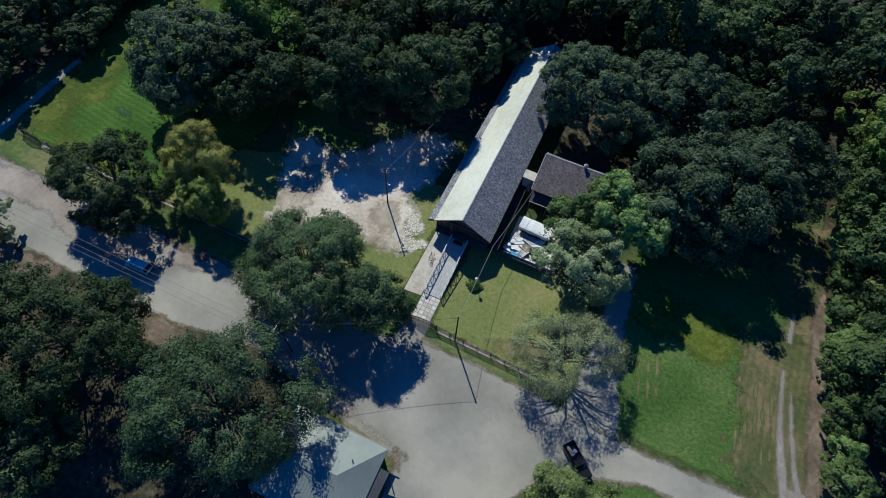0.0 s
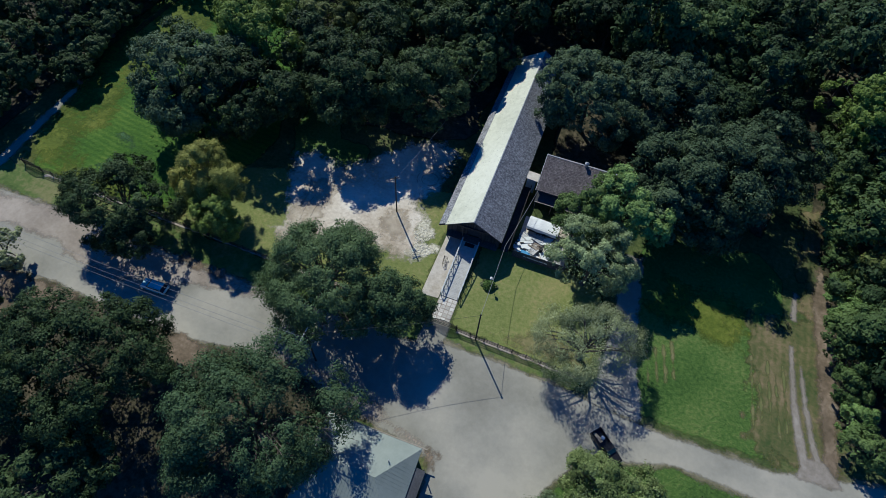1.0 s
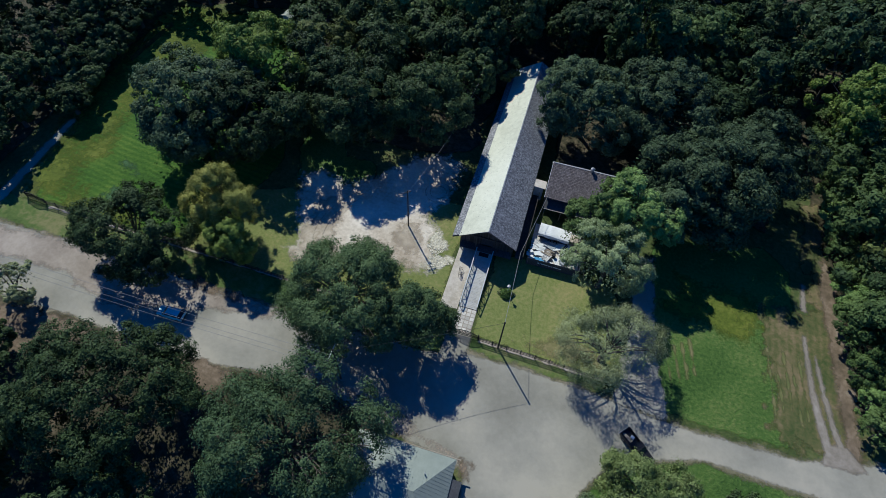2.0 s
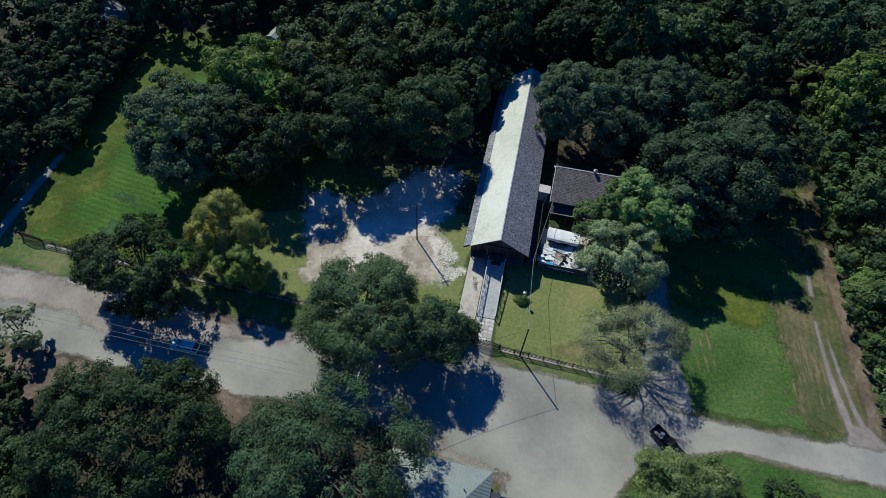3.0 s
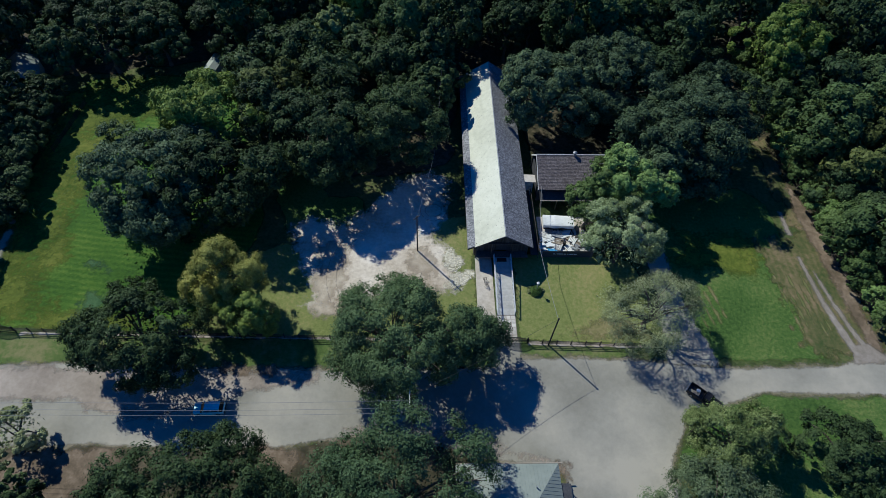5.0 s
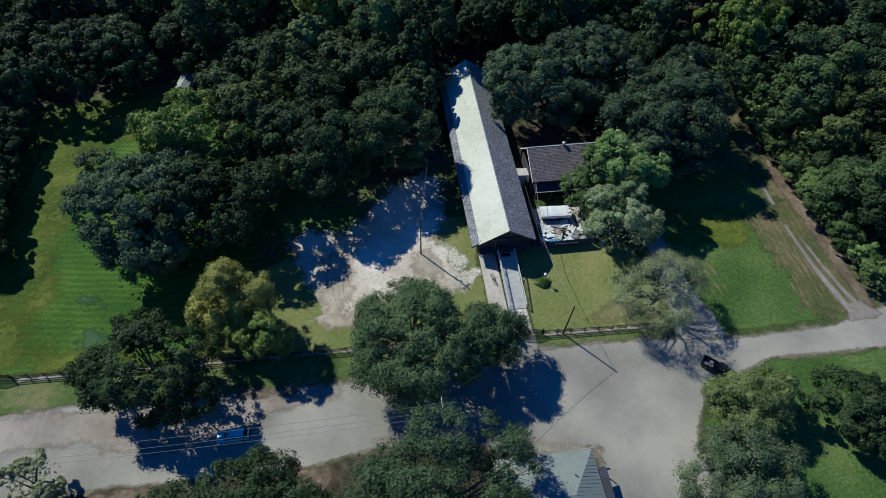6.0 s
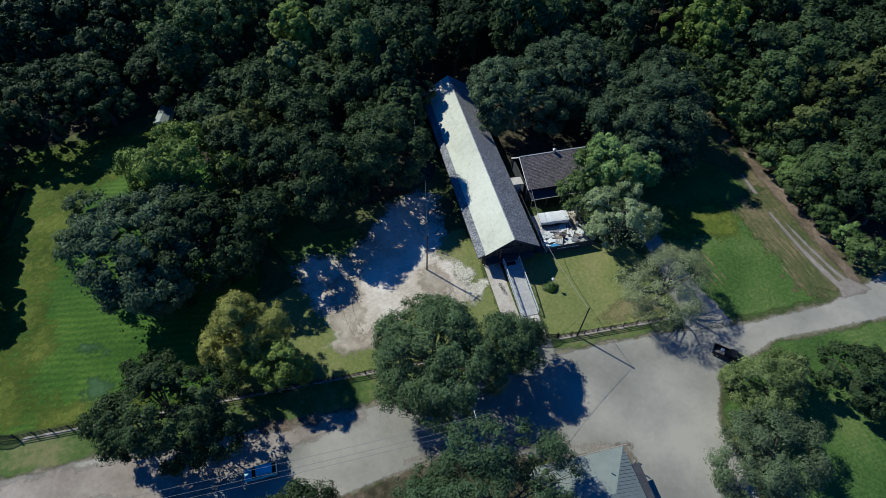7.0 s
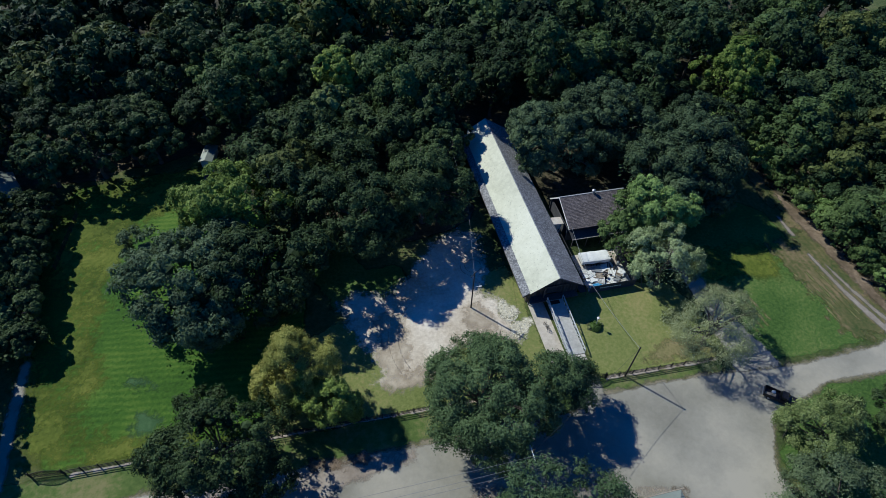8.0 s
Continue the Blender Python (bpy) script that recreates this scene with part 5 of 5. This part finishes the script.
# ---- vehicles ----
def wheels(parent, spots, radius, width):
    for x, y in spots:
        bm = bmesh.new()
        rod(bm, (x, y - width / 2, radius), (x, y + width / 2, radius), radius, radius, 18)
        tyre = part("wheel", bm, MAT["rubber"], parent, "black tyre with metal rim")
        bm = bmesh.new()
        side = 1 if y > 0 else -1
        rod(bm, (x, y + side * (width / 2 - 0.03), radius), (x, y + side * (width / 2 + 0.015), radius), radius * 0.6, radius * 0.55, 12)
        part("rim", bm, MAT["grey_metal"], tyre)


def loft(sections):
    """A hull through rings of (x, half width, z low, z high), rounded at the shoulders."""
    bm = bmesh.new()
    rings = []
    for x, w, z0, z1 in sections:
        e = min(0.12, (z1 - z0) * 0.3)
        ring = [(x, -w, z0), (x, -w * 1.02, z0 + e), (x, -w, z1 - e), (x, -w * 0.9, z1), (x, w * 0.9, z1), (x, w, z1 - e), (x, w * 1.02, z0 + e), (x, w, z0)]
        rings.append([bm.verts.new(p) for p in ring])
    for a, b in zip(rings, rings[1:]):
        for i in range(8):
            bm.faces.new((a[i], b[i], b[(i + 1) % 8], a[(i + 1) % 8]))
    bm.faces.new(rings[0][::-1])
    bm.faces.new(rings[-1])
    bmesh.ops.recalc_face_normals(bm, faces=bm.faces)
    return bm


def estate_car(m):
    c = thing("car", m, "blue estate car parked on the shaded road", "car")
    body = part("body", loft([(-2.3, 0.78, 0.4, 0.72), (-2.2, 0.86, 0.28, 0.86), (-1.2, 0.9, 0.25, 0.95), (1.7, 0.9, 0.25, 1.0), (2.2, 0.87, 0.3, 0.95), (2.3, 0.8, 0.42, 0.8)]), MAT["car_paint"], c)
    part("cabin", loft([(-1.15, 0.82, 0.92, 0.98), (-0.55, 0.74, 0.92, 1.42), (1.65, 0.74, 0.92, 1.46), (2.15, 0.8, 0.92, 0.99)]), MAT["glass"], c, "dark tinted windows")
    part("roof", loft([(-0.55, 0.72, 1.41, 1.46), (0.4, 0.74, 1.43, 1.51), (1.7, 0.72, 1.43, 1.49)]), MAT["car_paint"], c)
    for s in (-1, 1):
        for x in (-0.6, 0.45, 1.65):
            part("pillar", beam(bmesh.new(), (x - 0.25 if x < 0 else x, s * 0.82, 0.95), (x, s * 0.74, 1.44), 0.05, 0.09), MAT["car_paint"], c)
        part("headlight", boxes(((-2.25, s * 0.62, 0.68), (0.1, 0.3, 0.14), (0, 0, 0), 0.02)), MAT["rail"], c)
        part("tail_light", boxes(((2.27, s * 0.7, 0.78), (0.08, 0.16, 0.26), (0, 0, 0), 0.02)), MAT["dirt"], c)
        part("mirror", boxes(((-0.85, s * 0.98, 1.0), (0.14, 0.18, 0.12), (0, 0, 0), 0.02)), MAT["car_paint"], c)
        part("roof_bar", beam(bmesh.new(), (-0.3, s * 0.62, 1.55), (1.5, s * 0.62, 1.55), 0.03, 0.03), MAT["black_paint"], c)
    part("bumper", boxes(((-2.33, 0, 0.45), (0.12, 1.6, 0.18), (0, 0, 0), 0.03)), MAT["black_paint"], c)
    part("bumper", boxes(((2.33, 0, 0.48), (0.12, 1.6, 0.18), (0, 0, 0), 0.03)), MAT["black_paint"], c)
    wheels(c, [(-1.45, -0.82), (-1.45, 0.82), (1.4, -0.82), (1.4, 0.82)], 0.32, 0.2)


estate_car(pose(-46.3, -27.5, 0.03, 0, 0, 1))


def pickup(m):
    c = thing("pickup_truck", m, "black pickup truck with loaded open bed parked under a tree", "truck")
    part("hood", loft([(2.75, 0.85, 0.5, 0.95), (2.6, 0.92, 0.45, 1.08), (1.3, 0.95, 0.4, 1.15)]), MAT["black_paint"], c)
    part("cab", loft([(1.35, 0.92, 0.4, 1.16), (-0.2, 0.94, 0.4, 1.18)]), MAT["black_paint"], c)
    part("windscreen", slab_bm([(1.3, -0.78, 1.17), (1.3, 0.78, 1.17), (0.75, 0.68, 1.74), (0.75, -0.68, 1.74)], 0.04), MAT["glass"], c, "sloping windscreen")
    part("side_glass", loft([(0.95, 0.83, 1.15, 1.4), (0.7, 0.76, 1.15, 1.72), (-0.1, 0.76, 1.15, 1.72), (-0.18, 0.84, 1.15, 1.4)]), MAT["glass"], c)
    part("cab_roof", loft([(0.78, 0.7, 1.71, 1.77), (-0.15, 0.7, 1.71, 1.79)]), MAT["black_paint"], c)
    part("bed_floor", boxes(((-1.4, 0, 0.62), (2.35, 1.6, 0.08))), MAT["black_paint"], c)
    for s in (-1, 1):
        part("bed_side", boxes(((-1.4, s * 0.88, 0.82), (2.4, 0.12, 0.62), (0, 0, 0), 0.03)), MAT["black_paint"], c)
        part("headlight", boxes(((2.74, s * 0.68, 0.85), (0.08, 0.3, 0.18), (0, 0, 0), 0.02)), MAT["rail"], c)
        part("mirror", boxes(((1.0, s * 1.08, 1.2), (0.12, 0.2, 0.18), (0, 0, 0), 0.02)), MAT["black_paint"], c)
    part("tailgate", boxes(((-2.6, 0, 0.82), (0.1, 1.75, 0.6), (0, 0, 0), 0.02)), MAT["black_paint"], c)
    part("bumper", boxes(((-2.72, 0, 0.5), (0.14, 1.7, 0.16), (0, 0, 0), 0.02)), MAT["grey_metal"], c)
    wheels(c, [(-1.7, -0.84), (-1.7, 0.84), (1.85, -0.84), (1.85, 0.84)], 0.38, 0.24)
    return c


TRUCK = pose(29.8, -26.3, 0.03, 0, 0, -42)
pickup(TRUCK)
crate = tagged(part("load_crate", boxes(((0, 0, 0.16), (0.5, 0.4, 0.32), (0, 0, 0), 0.02), ((0, 0, 0.33), (0.54, 0.44, 0.04))), MAT["white"]), "pale plastic crate in the truck bed", "crate")
crate.matrix_basis = TRUCK @ pose(-1.2, 0.3, 0.66, 0, 0, 20)
sack = tagged(part("load_board", boxes(((0, 0, 0.04), (1.6, 0.3, 0.05)), ((0.1, 0.2, 0.09), (1.5, 0.25, 0.05), (0, 0, 6))), MAT["plank"]), "short boards lying in the truck bed", "boards")
sack.matrix_basis = TRUCK @ pose(-1.6, -0.3, 0.66, 0, 0, 4)


# ---- storage pen beside the barn ----
def storage_pen():
    p = thing("storage_pen", pose(0, 0, 0), "dark board fence round an open storage pen", "fence")
    n = 34
    for i in range(n):
        x = 7.5 + (i + 0.5) * 9.4 / n
        part("board", boxes(((x, 0.8 + random.uniform(-0.006, 0.006), 0.98 + random.uniform(-0.012, 0.012)), (9.4 / n - 0.006, 0.04, 1.95))), MAT["dark_wall"], p)
    for i in range(30):
        part("board", boxes(((16.95 + random.uniform(-0.006, 0.006), 1.0 + (i + 0.5) * 9.0 / 30, 0.98 + random.uniform(-0.012, 0.012)), (0.04, 9.0 / 30 - 0.006, 1.95))), MAT["dark_wall"], p)
    for z in (0.4, 1.6):
        part("fence_rail", boxes(((12.2, 0.86, z), (9.4, 0.06, 0.1))), MAT["dark_wall"], p)
    x = 9.5
    for w in (0.35, 0.2, 1.2, 0.5, 0.3, 0.9, 0.6):
        part("sign_bar", boxes(((x + w / 2, 0.74, 1.15 - 0.04 * (x - 9.5)), (w - 0.08, 0.03, 0.22), (0, 2, 0))), MAT["white"], p, "short pale bar across the fence boards")
        x += w + 0.06


storage_pen()
tagged(part("pen_floor", boxes(((12.2, 5.6, 0.03), (9.2, 9.4, 0.06))), MAT["concrete"]), "concrete slab of the storage pen", "slab", kind="structure")


def covered_trailer():
    """A trailer under a taut, slightly sagging white sheet."""
    t = thing("covered_trailer", pose(11.3, 7.9, 0.06, 0, 0, -3), "box trailer under a white tarpaulin", "trailer")
    part("chassis", boxes(((0, 0, 0.55), (5.4, 2.2, 0.18))), MAT["boards"], t)
    bm = bmesh.new()
    nx, ny = 16, 8
    grid = [[bm.verts.new((-2.9 + 5.8 * i / nx, -1.25 + 2.5 * j / ny, 2.0 - 0.07 * abs(math.sin(i * 0.42 + 0.4)) - 0.12 * (abs(j - ny / 2) / (ny / 2)) ** 4 + random.uniform(-0.012, 0.012))) for j in range(ny + 1)] for i in range(nx + 1)]
    for i in range(nx):
        for j in range(ny):
            bm.faces.new((grid[i][j], grid[i + 1][j], grid[i + 1][j + 1], grid[i][j + 1]))
    r = bmesh.ops.extrude_face_region(bm, geom=list(bm.faces))
    for v in [g for g in r["geom"] if isinstance(g, bmesh.types.BMVert)]:
        v.co.z = 1.1 + 0.12 * math.sin(v.co.x * 2.3)
    bmesh.ops.recalc_face_normals(bm, faces=bm.faces)
    part("tarpaulin", bm, MAT["white"], t, "creased white tarpaulin")
    wheels(t, [(-0.5, -1.1), (-0.5, 1.1), (0.6, -1.1), (0.6, 1.1)], 0.36, 0.22)
    for x in (-2.4, 2.4):
        part("prop", boxes(((x, 0.0, 0.25), (0.12, 0.12, 0.5))), MAT["boards"], t)


covered_trailer()


def lumber_stack(x, y, n, length, turn, mat, label, z=0.06):
    s = thing("lumber_stack", pose(x, y, z, 0, 0, turn), label, "lumber")
    for i in range(n):
        part("board", boxes(((random.uniform(-0.3, 0.3), (i % 5) * 0.28 - 0.56, 0.06 + (i // 5) * 0.12), (length * random.uniform(0.8, 1.0), 0.22, 0.1), (0, 0, random.uniform(-5, 5)))), mat, s)
    return s


lumber_stack(9.3, 5.6, 15, 3.2, -12, MAT["grey_metal"], "stack of grey gutters and metal lengths")
lumber_stack(14.2, 4.4, 18, 3.4, -38, MAT["plank"], "untidy stack of pale sawn boards")
lumber_stack(13.2, 2.4, 10, 2.4, -60, MAT["white"], "white painted boards in a loose pile")
lumber_stack(15.4, 2.0, 8, 2.0, 12, MAT["deck"], "grey boards by the pen fence")


def sheet_pile(x, y, w, d, turn, mat, label, count=4):
    s = thing("sheet_pile", pose(x, y, 0.06, 0, 0, turn), label, "sheet")
    part("pallet", boxes(((0, 0, 0.12), (w * 0.9, d * 0.9, 0.24))), MAT["plank"], s)
    for i in range(count):
        part("sheet", boxes(((random.uniform(-0.1, 0.1), random.uniform(-0.1, 0.1), 0.28 + i * 0.06), (w, d, 0.045), (random.uniform(-1, 1), random.uniform(-2, 2), random.uniform(-6, 6)))), mat, s)


sheet_pile(9.9, 3.6, 2.6, 1.5, -6, MAT["white"], "pile of white roofing sheets")
sheet_pile(9.2, 1.9, 2.5, 0.9, 4, MAT["blue_tarp"], "pile of boards under blue plastic sheet", 3)
sheet_pile(12.0, 5.5, 1.6, 1.2, 25, MAT["white"], "small pile of white panels", 3)


def drum(x, y, mat, label):
    d = thing("drum", pose(x, y, 0.06), label, "drum")
    bm = bmesh.new()
    rod(bm, (0, 0, 0), (0, 0, 0.85), 0.3, 0.3, 16)
    part("barrel", bm, mat, d)
    for z in (0.02, 0.3, 0.58, 0.84):
        part("hoop", rod(bmesh.new(), (0, 0, z), (0, 0, z + 0.03), 0.32, 0.32, 16), mat, d)


lumber_stack(8.9, 4.6, 10, 2.6, 20, MAT["white"], "white painted lengths thrown on the pile", 0.4)
lumber_stack(11.3, 6.2, 12, 3.0, -20, MAT["deck"], "grey boards stacked before the trailer")
lumber_stack(15.6, 7.6, 15, 3.0, 80, MAT["plank"], "sawn boards stacked along the pen side")
lumber_stack(11.0, 2.0, 12, 2.6, -30, MAT["white"], "white broken boards in a heap")
sheet_pile(13.6, 6.1, 2.0, 1.4, 12, MAT["white"], "white corrugated sheets lying in the pen", 4)
sheet_pile(15.6, 4.0, 1.5, 1.3, 40, MAT["white"], "white panels stacked in the pen", 3)
for i in range(9):
    x, y = 8.6 + (i % 3) * 2.6 + random.uniform(-0.5, 0.5), 2.6 + (i // 3) * 1.5 + random.uniform(-0.3, 0.3)
    lumber_stack(x, y, 6, random.uniform(1.2, 2.4), random.uniform(-70, 70), MAT[("white", "deck", "grey_metal", "boards", "plank")[i % 5]], "loose pale offcuts heaped in the pen", 0.45)
drum(12.1, 3.6, MAT["black_wood"], "black metal drum in the pen")
drum(15.9, 6.2, MAT["grey_metal"], "galvanised metal drum in the pen")
drum(8.0, 3.2, MAT["white"], "white plastic drum in the pen")


# ---- lawn planting and bird house ----
def leaf_ball(seed, radius, count, leaf, mat, squash=0.8):
    rng2 = np.random.RandomState(seed)
    o = unit(rng2.normal(size=(count, 3)))
    o[:, 2] = np.abs(o[:, 2])
    p = o * radius * (0.6 + 0.45 * rng2.rand(count, 1)) * np.array([1, 1, squash])
    nrm = unit(o + 0.7 * rng2.normal(size=(count, 3)))
    t1 = unit(np.cross(nrm, rng2.normal(size=nrm.shape)))
    t2 = np.cross(nrm, t1)
    v = np.stack([p + t1 * leaf, p - t1 * leaf * 0.6 + t2 * leaf * 0.5, p - t1 * leaf * 0.6 - t2 * leaf * 0.5], axis=1).reshape(-1, 3)
    return quads_mesh("leaves", v, mat, 3)


def shrub(x, y, radius, mat, label, seed, squash=0.8, leaf=0.14, name="shrub"):
    s = thing(name, pose(x, y, 0), label, "shrub")
    under(new("leaves", leaf_ball(seed, radius, int(2200 * radius), leaf, MAT[mat], squash)), s)
    bm = bmesh.new()
    for i in range(5):
        a = i * 1.26
        rod(bm, (0, 0, -0.1), (0.5 * radius * math.cos(a), 0.5 * radius * math.sin(a), 0.6 * radius * squash), 0.05, 0.02, 5)
    part("stems", bm, MAT["bark"], s)
    return s


shrub(5.6, -6.6, 1.15, "bright", "round yellow-green shrub on the lawn", 81)
for i, (x, y) in enumerate(((4.5, -6.6), (4.7, -5.9), (6.7, -6.3), (5.7, -5.4))):
    shrub(x, y, 0.42, "pale", "pale spiky plant beside the round shrub", 82 + i, 0.9, 0.18, "spiky_plant")


def bird_house():
    b = thing("bird_house", pose(5.75, -6.4, 0), "white bird house on a thin post in the lawn planting", "bird house")
    part("post", rod(bmesh.new(), (0, 0, -0.2), (0, 0, 2.2), 0.05, 0.04, 8), MAT["rail"], b)
    part("box", boxes(((0, 0, 2.35), (0.34, 0.3, 0.34), (0, 0, 0), 0.01)), MAT["rail"], b)
    part("roof", boxes(((-0.12, 0, 2.58), (0.32, 0.42, 0.03), (0, -35, 0)), ((0.12, 0, 2.58), (0.32, 0.42, 0.03), (0, 35, 0))), MAT["rail"], b)


bird_house()


def garden_bench(m):
    """A garden bench of thin black metal rods with a bowed back."""
    g = thing("garden_bench", m, "black wire-framed garden bench on the concrete pad", "bench")
    for i in range(5):
        part("seat_rod", rod(bmesh.new(), (-0.75, -0.25 + i * 0.12, 0.45), (0.75, -0.25 + i * 0.12, 0.45), 0.02, 0.02, 6), MAT["black_wood"], g)
    for s in (-1, 1):
        part("arm", rod(bmesh.new(), (s * 0.75, -0.3, 0.68), (s * 0.75, 0.28, 0.7), 0.025, 0.025, 6), MAT["black_wood"], g)
        for y, h in ((-0.28, 0.68), (0.26, 0.98)):
            part("leg", rod(bmesh.new(), (s * 0.75, y, 0), (s * 0.75, y, h), 0.03, 0.025, 6), MAT["black_wood"], g)
    for i in range(8):
        xa, xb = -0.75 + i * 1.5 / 8, -0.75 + (i + 1) * 1.5 / 8
        za, zb = (0.95 + 0.2 * (1 - (x / 0.75) ** 2) for x in (xa, xb))
        part("back_rail", rod(bmesh.new(), (xa, 0.28, za), (xb, 0.28, zb), 0.028, 0.028, 6), MAT["black_wood"], g)
        if i:
            part("back_rod", rod(bmesh.new(), (xa, 0.27, 0.45), (xa, 0.28, za), 0.016, 0.016, 6), MAT["black_wood"], g)


garden_bench(pose(-3.1, -4.9, 0.06, 0, 0, 96))


# ---- far roofs ----
def far_house(name, x, y, w, d, ze, zr, turn, mat, label):
    h = thing(name, pose(x, y, 0, 0, 0, turn), label, "house")
    for s in (-1, 1):
        part("roof_slope", slab_bm([(0, -d / 2, zr), (0, d / 2, zr), (s * w / 2, d / 2, ze), (s * w / 2, -d / 2, ze)][::s], 0.1), MAT[mat], h)
        part("side_wall", boxes(((s * (w / 2 - 0.4), 0, ze / 2), (0.15, d - 0.8, ze))), MAT["wall"], h)
        part("gable_wall", slab_bm([(-w / 2 + 0.3, s * (d / 2 - 0.4), ze), (0, s * (d / 2 - 0.4), zr - 0.1), (w / 2 - 0.3, s * (d / 2 - 0.4), ze), (w / 2 - 0.3, s * (d / 2 - 0.52), ze), (0, s * (d / 2 - 0.52), zr - 0.1), (-w / 2 + 0.3, s * (d / 2 - 0.52), ze)], 0.05), MAT["wall"], h)
        part("end_wall", boxes(((0, s * (d / 2 - 0.46), ze / 2), (w - 0.8, 0.15, ze))), MAT["wall"], h)


far_house("far_house", -103.8, 48.6, 7, 10, 3.2, 5.2, 25, "metal_roof", "house with pale metal roof shaded by woods")
far_house("garden_hut", -63.2, 55.0, 3.0, 6.0, 1.8, 2.3, -12, "metal_roof", "small hut with white metal roof at the wood's edge")


def trampoline(x, y):
    t = thing("trampoline", pose(x, y, 0), "round black garden trampoline on the grass by the hut", "trampoline")
    bm = bmesh.new()
    bmesh.ops.create_circle(bm, cap_ends=True, segments=28, radius=1.75, matrix=pose(0, 0, 0.82))
    bmesh.ops.solidify(bm, geom=list(bm.faces), thickness=0.02)
    part("mat", bm, MAT["black_wood"], t)
    for i in range(14):
        a, b = i * math.tau / 14, (i + 1) * math.tau / 14
        part("rim_pad", beam(bmesh.new(), (1.9 * math.cos(a), 1.9 * math.sin(a), 0.84), (1.9 * math.cos(b), 1.9 * math.sin(b), 0.84), 0.28, 0.05), MAT["dark_wall"], t)
    for i in range(6):
        a = i * math.tau / 6
        part("leg", rod(bmesh.new(), (1.9 * math.cos(a), 1.9 * math.sin(a), -0.05), (1.9 * math.cos(a), 1.9 * math.sin(a), 0.82), 0.035, 0.035, 8), MAT["grey_metal"], t)


trampoline(-62.1, 48.2)
